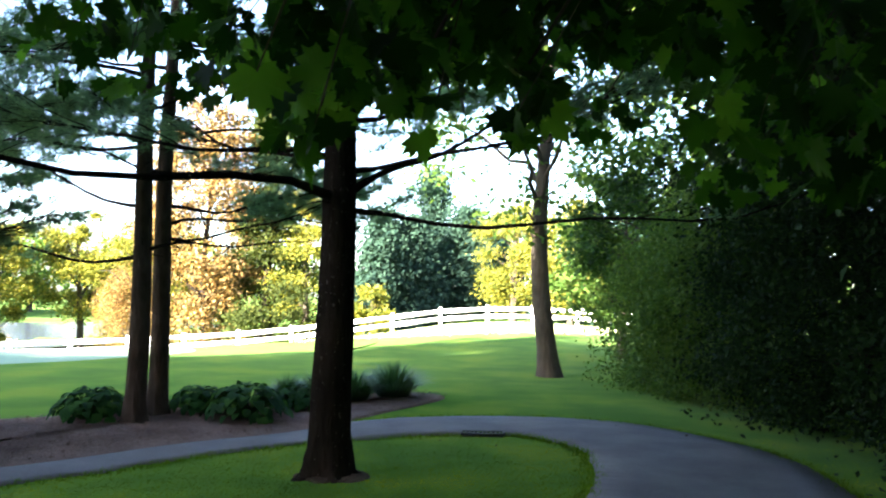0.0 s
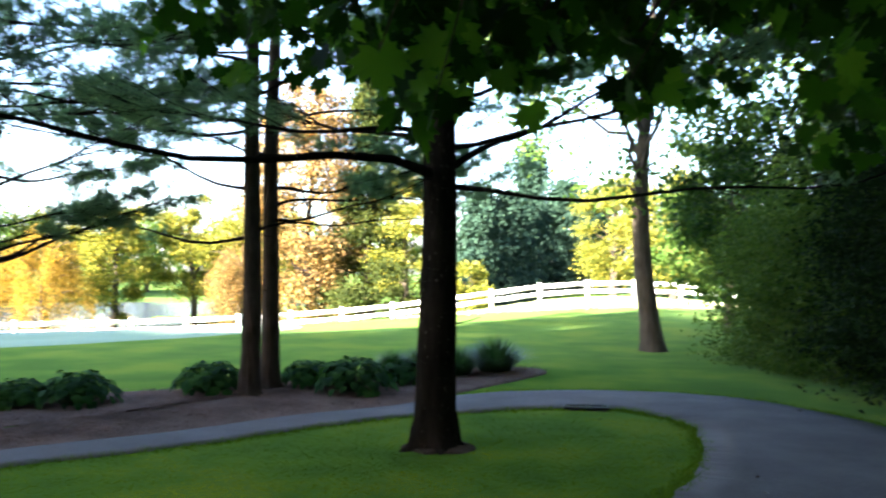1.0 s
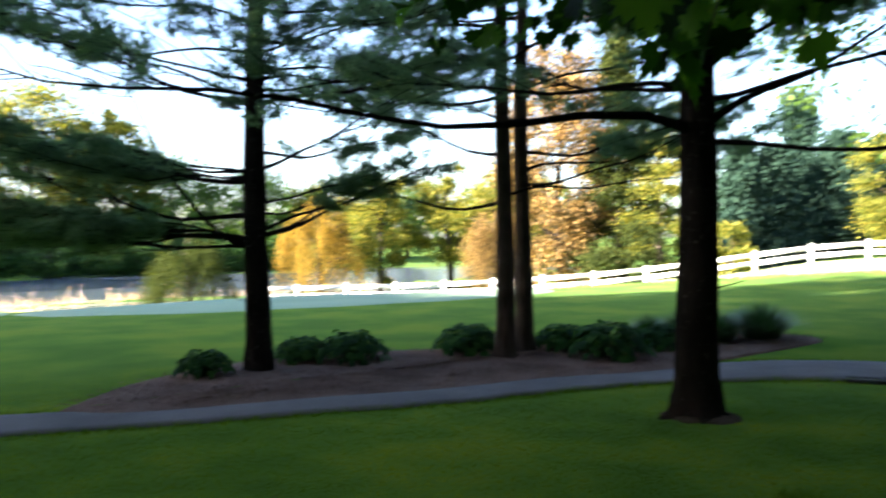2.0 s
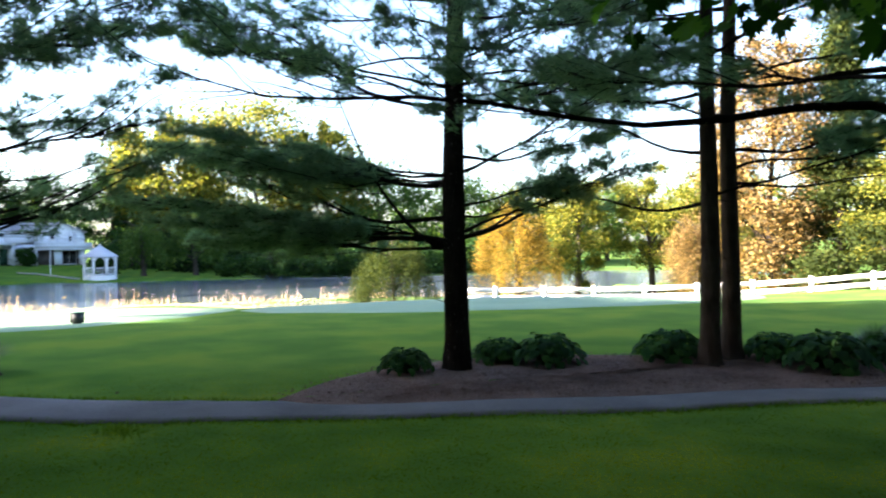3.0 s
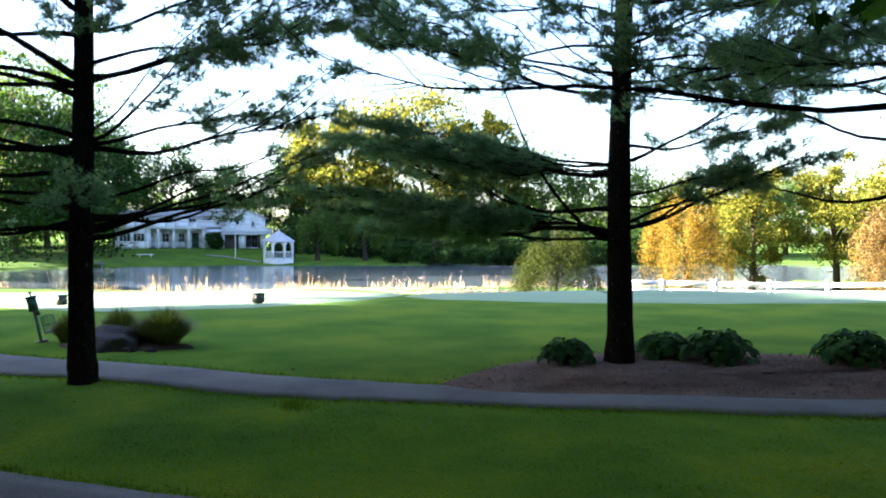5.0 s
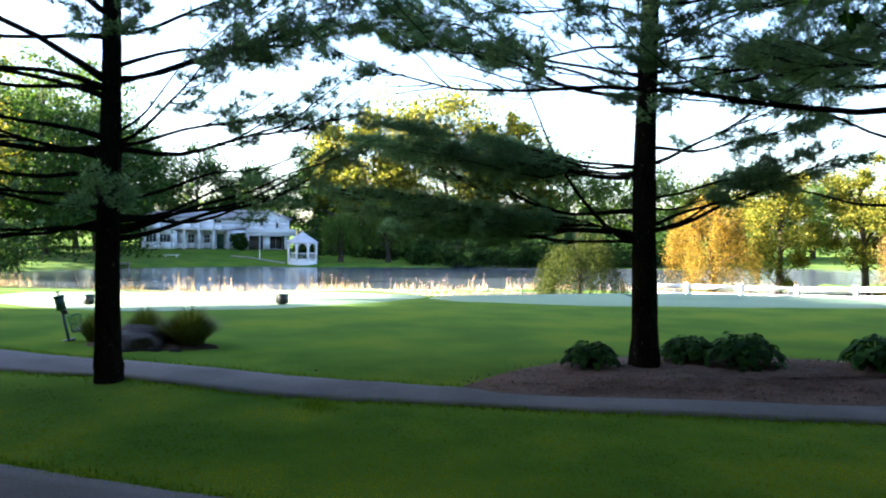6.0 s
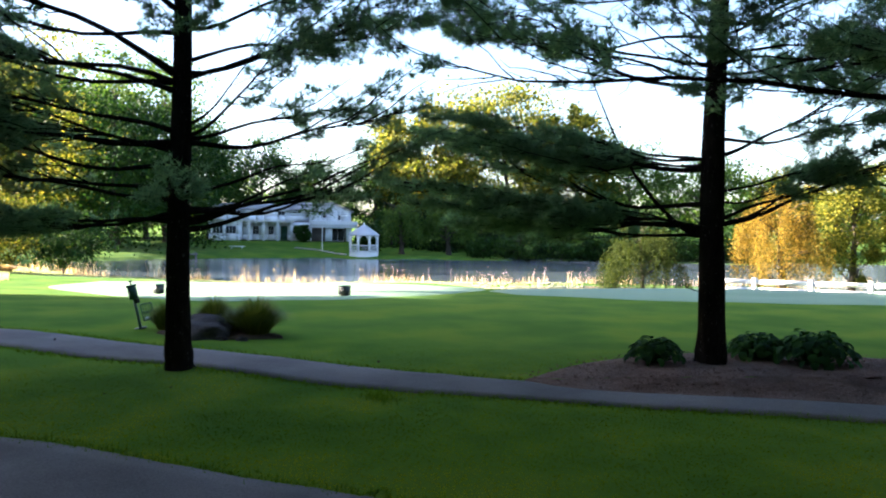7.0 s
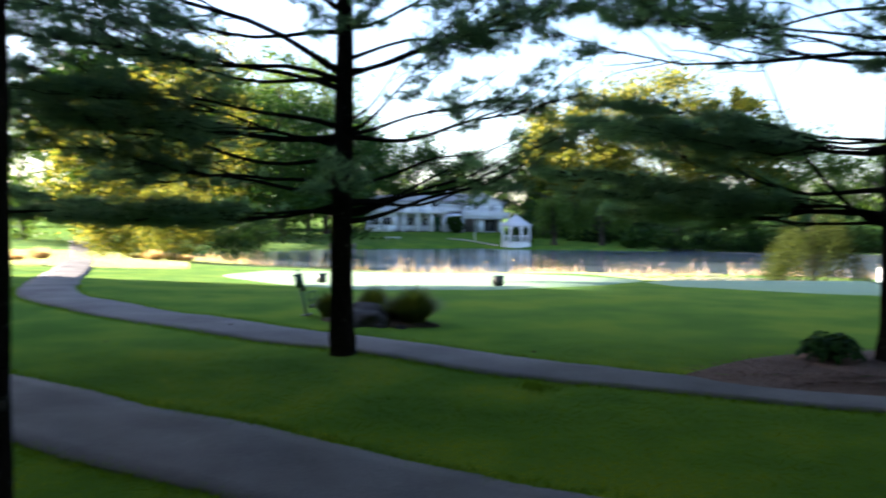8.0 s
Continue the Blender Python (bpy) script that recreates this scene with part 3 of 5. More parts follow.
# ---- the pines near the path ----
DEEP = "tall white pine with dark bark "
pine("pine_tree", (-0.92, 6.9), 15.5, 0.168, [
    (2.36, 127, 6.0, 0.75, 0.046, 0.2, 1.1), (2.28, 268, 4.6, 0.5, 0.026, 0.15, 1.0), (2.36, 288, 2.0, 1.15, 0.042, 0.3, 0.9), (2.6, 250, 3.2, 1.0, 0.028, 0.5), (2.7, 95, 3.4, 0.7, 0.03, 0.6), (2.75, 60, 3.0, 0.7, 0.03, 0.4),
    (3.1, 330, 3.0, 0.8, 0.035, 0.6), (3.3, 200, 2.6, 0.9, 0.03, 0.5), (3.5, 20, 3.2, 0.7, 0.035, 0.6), (3.9, 150, 3.4, 0.8, 0.035, 0.6), (4.2, 280, 3.4, 0.9, 0.035, 0.8), (4.6, 60, 3.2, 0.8, 0.03, 0.8)],
    DEEP + "on the grass island", 11, 26, 5.0, 7, flare=1.18)
pine("pine_tree", (-3.42, 9.15), 15.0, 0.112, [
    (1.95, 88, 2.6, 0.45, 0.025, 0.2), (2.0, 275, 2.2, 0.3, 0.022, 0.2), (2.5, 100, 2.4, 0.9, 0.025, 0.6), (2.9, 280, 2.2, 0.2, 0.02, 0.6), (3.2, 80, 2.6, 0.4, 0.025, 0.9), (3.6, 250, 2.4, 0.5, 0.025, 0.6), (4.0, 110, 2.8, 0.6, 0.03, 0.7), (4.5, 330, 2.6, 0.6, 0.03, 0.8)],
    "slender pine stem growing beside its twin", 12, 20, 5.0, 6, flare=1.3, bark=BARK_BROWN_HAZED)
pine("pine_tree", (-3.42, 9.82), 15.5, 0.112, [
    (2.2, 268, 2.6, 0.5, 0.022, 0.2), (2.35, 282, 2.6, 0.3, 0.022, 0.9), (2.6, 268, 2.4, 0.35, 0.02, 0.9), (2.6, 300, 2.4, 0.3, 0.022, 0.7), (3.0, 70, 2.4, 0.5, 0.025, 0.9), (3.4, 285, 3.0, 0.4, 0.025, 0.6), (3.9, 240, 2.6, 0.6, 0.03, 0.8), (4.3, 80, 3.0, 0.6, 0.03, 0.7), (4.8, 310, 2.8, 0.7, 0.03, 0.8)],
    "slender pine stem growing beside its twin", 13, 20, 5.2, 6, lean=(0.004, 0.0), flare=1.3, bark=BARK_BROWN_HAZED)
pine("pine_tree", (-5.7, 7.38), 15.5, 0.14, [
    (1.52, 128, 3.5, 0.4, 0.044, 1.0), (1.44, 116, 2.9, 0.25, 0.024, 1.0), (1.5, 140, 2.9, 0.3, 0.022, 1.0), (1.5, 122, 2.2, 0.1, 0.015, 1.0), (1.55, 134, 2.3, 0.15, 0.015, 1.0),
    (1.48, 130, 1.5, 2.2, 0.046, 0.25), (1.8, 126, 2.9, 0.6, 0.034, 0.6),
    (2.2, 127, 3.2, 0.35, 0.036, 1.0), (2.26, 113, 2.7, 0.3, 0.02, 1.0), (2.3, 142, 2.7, 0.3, 0.02, 1.0), (2.2, 121, 2.0, 0.25, 0.015, 1.0), (2.25, 134, 2.0, 0.25, 0.015, 1.0),
    (3.02, 128, 2.7, 1.1, 0.036, 0.6), (3.15, 112, 2.9, 0.7, 0.024, 0.55), (3.3, 142, 2.9, 0.5, 0.024, 0.6), (3.6, 125, 3.2, 0.5, 0.022, 0.7), (3.9, 112, 3.0, 0.5, 0.02, 0.7), (4.3, 134, 3.2, 0.6, 0.02, 0.7),
    (1.9, 306, 1.3, 0.4, 0.018, 0.7), (1.85, 294, 1.2, 0.4, 0.015, 0.7), (1.54, 306, 1.4, 0.85, 0.03, 0.3), (1.56, 314, 2.0, 0.75, 0.034, 0.35), (1.6, 298, 1.7, 0.6, 0.024, 0.3), (2.32, 304, 1.5, 0.75, 0.028, 0.35), (2.5, 314, 1.7, 0.25, 0.024, 0.4), (3.0, 305, 2.4, 0.55, 0.03, 0.75), (3.2, 290, 2.4, 0.4, 0.022, 0.8), (3.3, 328, 2.2, 0.5, 0.02, 0.8), (3.45, 320, 2.6, 0.4, 0.022, 0.8), (3.6, 282, 2.6, 0.5, 0.02, 0.85), (3.75, 300, 2.8, 0.4, 0.022, 0.85), (4.1, 312, 3.0, 0.6, 0.022, 0.85),
    (2.9, 215, 1.0, 0.35, 0.02, 0.9), (3.3, 232, 1.6, 0.5, 0.022, 0.9), (3.55, 200, 1.6, 0.5, 0.022, 0.9), (3.8, 218, 1.4, 0.5, 0.02, 0.9)],
    DEEP + "in a bed of hostas", 14, 22, 5.0, 7, flare=1.2, roots=0.4)
pine("pine_tree", (-8.3, 2.4), 15.0, 0.118, [
    (1.42, 345, 2.5, 0.95, 0.034, 0.25), (1.5, 352, 2.4, 0.8, 0.03, 0.25), (1.52, 336, 2.6, 1.0, 0.03, 0.3), (1.6, 342, 2.3, 0.7, 0.028, 0.2), (1.66, 358, 2.2, 0.7, 0.026, 0.25), (1.72, 348, 1.9, 0.65, 0.026, 0.25),
    (2.32, 344, 2.4, 0.4, 0.036, 0.45), (2.36, 354, 1.9, 0.35, 0.026, 0.45), (2.38, 338, 1.2, 1.35, 0.028, 0.5), (2.45, 346, 0.8, 1.0, 0.02, 0.3),
    (2.95, 345, 2.5, 0.95, 0.034, 0.6), (3.0, 330, 2.2, 0.9, 0.024, 0.6), (3.1, 2, 2.3, 0.8, 0.024, 0.6), (3.45, 342, 2.2, 1.1, 0.028, 0.7), (3.9, 334, 2.6, 0.7, 0.026, 0.7), (4.2, 350, 2.6, 0.8, 0.026, 0.7),
    (1.62, 166, 3.2, 0.15, 0.024, 1.0), (1.5, 178, 2.8, 0.1, 0.02, 1.0), (1.55, 154, 2.8, 0.1, 0.02, 1.0), (1.75, 186, 3.0, 0.2, 0.028, 0.8), (1.8, 146, 2.6, 0.2, 0.028, 0.8),
    (2.3, 166, 3.5, 0.6, 0.044, 1.0), (2.2, 178, 3.2, 0.45, 0.024, 1.0), (2.25, 154, 3.0, 0.45, 0.024, 1.0), (2.4, 190, 3.0, 0.4, 0.03, 0.7), (2.1, 164, 3.2, 0.35, 0.03, 0.8),
    (2.95, 166, 3.5, 1.0, 0.046, 0.7), (2.88, 178, 3.4, 0.4, 0.036, 0.8), (2.9, 152, 3.0, 0.6, 0.03, 0.7), (2.8, 188, 3.4, 0.6, 0.03, 0.7), (3.4, 168, 3.4, 0.8, 0.03, 0.6), (3.9, 160, 3.2, 0.8, 0.028, 0.6), (3.6, 160, 0.7, 1.1, 0.03, 0.4),
    (1.68, 240, 0.2, 0.05, 0.012, 0.6), (3.2, 255, 1.0, 0.4, 0.02, 0.9), (3.5, 240, 1.4, 0.5, 0.022, 0.9), (3.8, 268, 1.5, 0.5, 0.022, 0.9)],
    DEEP + "beside the footpath", 15, 16, 4.7, 7, flare=1.08, roots=0.25)
pine("pine_tree", (-3.32, -0.42), 11.0, 0.13, [
    (3.2, 60, 2.6, 0.9, 0.03, 0.8), (3.4, 200, 2.8, 0.8, 0.03, 0.8), (3.8, 120, 3.0, 0.9, 0.03, 0.9), (4.2, 300, 2.4, 0.8, 0.03, 0.9)],
    DEEP + "close to the path's near side", 16, 12, 5.0, 5)

# ---- trees further off ----
broadleaf("oak_tree", (2.65, 20.7), 13.0, 4.2, 3.9, 0.20, 9000, LEAF_GREEN, "broad oak with a leaning grey trunk on the lawn", 21, r0=0.25, lean=(-0.03, 0.0), clumps=70)
# shrubs further right get the leaf colour darkened for deep shade
for i, (yaw, d, h, rx, n, mat, sd) in enumerate([(-16.5, 19.0, 4.4, 1.6, 26000, LEAF_GREEN, 31), (-20.0, 17.0, 5.2, 1.8, 26000, LEAF_GREEN, 36), (-27.5, 15.2, 7.5, 2.9, 48000, LEAF_SHADED, 32), (-34.0, 12.5, 8.0, 3.3, 36000, LEAF_SHADED, 33), (-30, 21.0, 11.0, 3.6, 12000, LEAF_SHADED, 34), (-44, 10.0, 7.0, 2.6, 10000, LEAF_SHADED, 35)]):
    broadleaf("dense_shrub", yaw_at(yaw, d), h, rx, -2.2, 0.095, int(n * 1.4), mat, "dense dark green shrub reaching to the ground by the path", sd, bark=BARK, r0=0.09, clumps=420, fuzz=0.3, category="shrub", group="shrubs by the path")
for yaw, d, h, rx, mat, sd in [(-12.6, 27, 6.4, 2.2, LEAF_GREEN, 41), (-15.8, 24, 7.0, 2.8, LEAF_DARK, 42), (-27, 24, 11, 4.0, LEAF_SHADED, 43), (-34, 17, 11, 4.0, LEAF_SHADED, 44)]:
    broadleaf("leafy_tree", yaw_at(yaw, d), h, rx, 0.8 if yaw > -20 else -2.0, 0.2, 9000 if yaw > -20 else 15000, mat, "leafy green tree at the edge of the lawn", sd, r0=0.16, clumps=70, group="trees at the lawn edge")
# beyond the fence
broadleaf("russet_tree", yaw_at(16.4, 47), 15.0, 3.5, 0.2, 0.19, 40000, LEAF_ORANGE, "tall russet conifer lit by low sun behind the fence", 51, bark=BARK, r0=0.25, clumps=190, fuzz=0.5)
# the conifer's shade is put into its dark olive leaf colour
broadleaf("conifer", yaw_at(12.2, 46), 15.0, 3.3, 0.4, 0.19, 34000, LEAF_OLIVE_SHADED, "tall dark conifer among sunlit trees behind the fence", 59, bark=BARK, r0=0.25, shape="cone", clumps=100, fuzz=0.45)
broadleaf("yellow_tree", yaw_at(9.6, 46), 10.0, 2.3, 0.3, 0.16, 20000, LEAF_YELLOW, "yellow-green sunlit tree behind the fence", 52, clumps=50)
broadleaf("yellow_shrub", yaw_at(5.0, 45), 2.9, 1.15, 0.1, 0.2, 3000, LEAF_YELLOW, "bright yellow rounded shrub in full sun", 53, r0=0.06, clumps=40, category="shrub")
for yaw, d, h, rx, sd in [(4.2, 62, 9.0, 3.6, 54), (-1.6, 66, 9.0, 3.6, 55), (0.8, 70, 13.0, 4.2, 56), (2.2, 63, 8.0, 3.4, 60), (-3.6, 64, 7.5, 3.4, 65), (-9.5, 60, 8.0, 3.0, 57), (-13, 56, 9.0, 3.2, 58)]:
    broadleaf("spruce", yaw_at(yaw, d), h, rx, 0.2, 0.40, 13000, NEEDLE_DARK, "dark blue-green spruce behind the fence", sd, bark=BARK, r0=0.2, shape="cone", clumps=120, category="spruce tree", group="spruces behind the fence")
for yaw, d, h, rx, z0, sd in [(-5.0, 50, 8.0, 2.2, 0.6, 61), (-9.0, 47, 7.5, 2.4, 0.8, 62), (20.5, 52, 8.0, 3.0, 0.8, 63), (19.0, 60, 9.0, 3.2, 1.0, 64)]:
    broadleaf("yellow_tree", yaw_at(yaw, d), h, rx, z0, 0.17, 15000, LEAF_YELLOW, "yellow-green sunlit tree behind the fence", sd, clumps=55, group="sunlit trees behind the fence")
broadleaf("weeping_willow", yaw_at(33.2, 49), 6.8, 2.7, 0.3, 0.11, 30000, LEAF_GOLD, "golden weeping willow on the lake shore", 71, shape="weeping", r0=0.22, clumps=30, category="willow tree")
broadleaf("weeping_willow", yaw_at(21.0, 49), 6.0, 2.5, 0.2, 0.11, 28000, LEAF_ORANGE, "russet weeping willow behind the white fence", 73, shape="weeping", r0=0.2, clumps=30, category="willow tree")
broadleaf("yellow_tree", yaw_at(24.0, 53), 8.8, 2.1, 2.0, 0.16, 13000, LEAF_YELLOW, "yellow-green sunlit tree with a pale trunk by the fence", 75, clumps=42, r0=0.22, lean=(-0.04, 0.0))
broadleaf("yellow_tree", yaw_at(29.0, 52), 8.7, 2.3, 1.2, 0.16, 18000, LEAF_YELLOW, "yellow-green sunlit tree on the lake shore", 74, clumps=50)
# this willow is shaded only by its darkened leaf colour
broadleaf("weeping_willow", yaw_at(42.0, 50), 5.6, 2.7, -1.6, 0.14, 17000, LEAF_OLIVE_SHADED, "small olive-green weeping willow at the water's edge", 72, shape="weeping", r0=0.12, clumps=20, category="willow tree")
# far shore
for yaw, d, h, rx, mat, sd in [(57.5, 125, 22, 7.0, LEAF_YELLOW, 81), (51.5, 128, 26, 10, LEAF_YELLOW, 82), (55.5, 127, 17, 6.0, LEAF_YELLOW, 80), (46.6, 129, 22, 6.5, LEAF_YELLOW, 83), (43.0, 128, 16, 7.0, LEAF_GREEN, 84), (38, 132, 15, 7, LEAF_GREEN, 85), (33, 135, 13, 6.5, LEAF_YELLOW, 86), (27, 138, 13, 6.5, LEAF_GREEN, 87), (21, 120, 13, 6.5, LEAF_YELLOW, 88), (60.5, 128, 15, 5.0, LEAF_DARK, 89), (68.5, 132, 15, 6, LEAF_DARK, 90), (72, 130, 17, 7, LEAF_GREEN, 91), (76, 126, 16, 7, LEAF_GREEN, 92), (64.5, 138, 14, 6, LEAF_DARK, 93)]:
    broadleaf("far_tree", yaw_at(yaw, d), h, rx, 1.0, 0.62 if h > 20 else 0.48, 15000 if h > 20 else 7500, mat, "tall leafy tree on the far shore", sd, r0=0.4, clumps=70, group="trees on the far shore")
for yaw, d, h, rx, sd in [(58.8, 97, 7.0, 3.0, 95), (55.5, 99, 8.0, 3.4, 96)]:
    broadleaf("weeping_willow", yaw_at(yaw, d), h, rx, 0.8, 0.3, 9000, LEAF_GREEN, "green weeping willow on the far shore", sd, shape="weeping", r0=0.3, clumps=20, category="willow tree", group="willows on the far shore")
for yaw, d, h, rx, sd in [(50.5, 94, 3.4, 2.6, 97), (47.5, 95, 3.8, 2.8, 98), (45, 97, 3.0, 2.5, 99), (53, 96, 2.2, 1.8, 100), (65.65, 119.6, 2.75, 1.1, 101), (61.0, 100, 3.2, 1.7, 102), (43.2, 97, 4.0, 3.4, 103), (40.8, 98, 4.0, 3.2, 104), (38.6, 99, 3.5, 3.0, 105)]:
    broadleaf("shore_shrub", yaw_at(yaw, d), h, rx, 0.1, 0.35, 2500, LEAF_DARK, "dark green rounded shrub on the far bank", sd, r0=0.08, clumps=40, category="shrub", group="shrubs on the far bank")
# undergrowth, mostly in the leaf colour darkened to stand for shade
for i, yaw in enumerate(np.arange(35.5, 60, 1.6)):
    broadleaf("bank_shrub", yaw_at(yaw, 112 + 5 * math.sin(i * 2.3)), 5.5 + 1.6 * math.sin(i * 1.9), 3.4, -0.8, 0.45, 2600, LEAF_SHADED if i % 3 else LEAF_DARK, "dense dark undergrowth below the far trees", 540 + i, r0=0.1, clumps=60, category="shrub", group="undergrowth on the far bank")
# trees added up-sun of the far lawn so their shade falls on it
for i, (x, y, h, rx) in enumerate([(-107, 23, 24, 6.5), (-114, 31, 26, 6.5), (-121, 11, 24, 7.0), (-103, 13, 20, 6.5), (-128, 24, 27, 7.0)]):
    broadleaf("far_tree", (x, y), h, rx, 1.0, 0.5, 8000, LEAF_GREEN, "tall leafy tree on the far shore", 170 + i, r0=0.4, clumps=80, group="trees on the far shore")
# a tall wood added up-sun to shade the far bank
for i, c in enumerate(np.arange(-134, -86, 6.5)):
    broadleaf("shade_tree", (-0.656 * 78 + 0.755 * c, -0.755 * 78 - 0.656 * c), 27.0 + 2.0 * math.sin(i * 1.7), 5.6, 0.5, 1.1, 4600, LEAF_DARK, "tall dense tree added to shade the far bank", 520 + i, r0=0.35, clumps=110, group="wood beyond the lake")
# left of the lake
for yaw, d, h, rx, mat, sd in [(78.0, 96, 19, 7.0, LEAF_DARK, 111), (83.5, 92, 22, 8, LEAF_YELLOW, 112), (89.0, 82, 15, 6.0, LEAF_YELLOW, 113), (73.5, 104, 16, 6.0, LEAF_DARK, 114), (94.0, 95, 18, 7, LEAF_GREEN, 115), (85.0, 56, 5.2, 2.6, LEAF_YELLOW, 116), (81.0, 60, 4.6, 2.8, LEAF_DARK, 117), (88.2, 62, 4.2, 2.6, LEAF_YELLOW, 118)]:
    broadleaf("leafy_tree", yaw_at(yaw, d), h, rx, 0.4, 0.19 if d < 65 else 0.45, 9500, mat, "leafy tree on the lake bank beyond the path", sd, r0=0.012 * h, clumps=80, group="trees on the lake bank")
def far_woods():
    """A ragged wood all along the horizon."""
    rng = rng_of(140)
    V, F, n = [], [], 0
    for yaw in np.arange(-40, 112, 1.7):
        d = rng.uniform(165, 215)
        x, y = yaw_at(yaw, d)
        h, rx = rng.uniform(9, 15), rng.uniform(4, 6.5)
        c, P = crown_points(rng, 420, 24, rx, h / 2, h / 2, "round", rx * 0.2)
        v, f = flakes(P + np.array([x, y, float(land(x, y))]), 1.1, rng, 0.7)
        V.append(v)
        F.append(f + n)
        n += len(v)
    whole("far_woods", mesh_of("far_woods", np.concatenate(V), [np.concatenate(F)], LEAF_GREEN), LEAF_GREEN, "ragged belt of green woods along the horizon", "woods", kind="stuff")


far_woods()
# a belt of trees added out of view to shade the lawn
for i, c in enumerate(np.arange(-16.5, 46, 6.0)):
    broadleaf("shade_tree", (-0.656 * 46 + 0.755 * c, -0.755 * 46 - 0.656 * c), 25.5 + 1.8 * math.sin(i * 2.1), 5.4, 0.5, 1.15, 4600, LEAF_DARK, "unseen tall dense tree added to shade the lawn", 120 + i, r0=0.35, clumps=110, group="tree belt")

# second added row, also out of view, closing gaps in that shade
for i, c in enumerate(np.arange(-13.5, 46, 6.0)):
    broadleaf("shade_tree", (-0.656 * 56 + 0.755 * c, -0.755 * 56 - 0.656 * c), 27.5 + 1.8 * math.sin(i * 1.3), 5.6, 0.5, 1.15, 4600, LEAF_DARK, "unseen tall dense tree added to shade the lawn", 150 + i, r0=0.35, clumps=110, group="tree belt")

# high-crowned trees added out of view: they shade one green, low sun passes underneath
for i, c in enumerate((-35.5, -30.5, -25.5, -21.0)):
    broadleaf("shade_tree", (-0.656 * 46 + 0.755 * c, -0.755 * 46 - 0.656 * c), 18.6 + 0.6 * math.sin(i * 2.4), 3.6, 14.8, 0.5, 9000, LEAF_DARK, "unseen high-crowned tree added to shade the fence green", 180 + i, r0=0.3, clumps=90, group="tree belt")
# ---- white fence ----
FENCE_LINE = [(14, 44.5), (9, 42.8), (2.7, 41.3), (-2.5, 40.0), (-9.5, 38.3), (-18.6, 36.0), (-25.5, 32.4)]


def fence():
    L = smooth_line(FENCE_LINE, 400)
    dist = np.concatenate([[0], np.cumsum(np.linalg.norm(np.diff(L, axis=0), axis=1))])
    marks = np.arange(0, dist[-1], 2.44)
    pts = np.stack([np.interp(marks, dist, L[:, 0]), np.interp(marks, dist, L[:, 1])], 1)
    zs = land(pts[:, 0], pts[:, 1])
    f = thing("fence", (0, 0, 0), "white painted two-rail timber fence in full sun", "fence")
    b = Build()
    b.box((0, 0, 0.51), (0.15, 0.15, 1.18))
    b.box((0, 0, 1.118), (0.2, 0.2, 0.035))
    me = b.mesh("post", PAINT)
    for i, (p, z) in enumerate(zip(pts, zs)):
        post = part("post", me, PAINT, f)
        post.location = (p[0], p[1], z)
        if i:
            q, zq = pts[i - 1], zs[i - 1]
            span = math.hypot(*(p - q))
            for h in (0.57, 0.95):
                rb = Build()
                rb.box((0, 0, 0), (span - 0.155, 0.05, 0.21))
                rail = part("rail", rb, PAINT, f)
                rail.matrix_basis = Matrix.Translation(((p[0] + q[0]) / 2, (p[1] + q[1]) / 2, (z + zq) / 2 + h)) @ Euler((0, -math.atan2(zq - z, span), math.atan2(q[1] - p[1], q[0] - p[0])), "XYZ").to_matrix().to_4x4()


fence()


# ---- planting beds ----
def leaf_mesh(name, length, width, mat, n=6, fold=0.18, droop=0.35, tip=0.9):
    """A single broad leaf with a folded midrib and an arching tip."""
    s = np.linspace(0, 1, n)
    w = width * np.sin(np.pi * np.clip(s, 0, 1) ** 0.8) ** 0.8 / 2 + 0.004
    z = 0.25 * length * s - droop * length * s ** 2.2
    y = length * s * tip
    L = np.stack([-w, y, z + fold * w], 1)
    M = np.stack([0 * w, y, z], 1)
    R = np.stack([w, y, z + fold * w], 1)
    v = np.concatenate([L, M, R])
    f = []
    for i in range(n - 1):
        f += [(i, n + i, n + i + 1, i + 1), (n + i, 2 * n + i, 2 * n + i + 1, n + i + 1)]
    return mesh_of(name, v, [np.array(f)], mat, True)


HOSTA_LEAF = leaf_mesh("leaf", 0.18, 0.125, HOSTA, droop=0.5)


def hosta(spot, r, seed, n=155):
    rng = rng_of(seed)
    h = thing("hosta", (spot[0], spot[1], float(land(*spot)) + 0.03), "dark green mounded hosta in the mulch bed", "hosta", "hostas in the mulch bed")
    st = Build()
    for i in range(n):
        u = math.sqrt((i + 0.5) / n)
        a = i * 2.39996 + rng.uniform(-0.3, 0.3)
        rad = r * 0.9 * u
        z = 0.72 * r * math.sqrt(max(0.04, 1 - u * u)) * rng.uniform(0.85, 1.1) + 0.05
        lf = part("leaf", HOSTA_LEAF, HOSTA, h)
        lf.matrix_basis = Matrix.Translation((rad * math.cos(a), rad * math.sin(a), z)) @ Euler((radians(22 - 62 * u + rng.uniform(-14, 14)), radians(rng.uniform(-18, 18)), a - math.pi / 2 + rng.uniform(-0.3, 0.3)), "XYZ").to_matrix().to_4x4() @ Matrix.Scale(rng.uniform(0.75, 1.25) * r / 0.6, 4)
        st.tube([(0.1 * rad * math.cos(a), 0.1 * rad * math.sin(a), 0), (0.6 * rad * math.cos(a), 0.6 * rad * math.sin(a), z * 0.7), (rad * math.cos(a), rad * math.sin(a), z)], [0.006, 0.005, 0.004], 4, cap=False)
    part("stalk", st, HOSTA, h, kind="stuff")


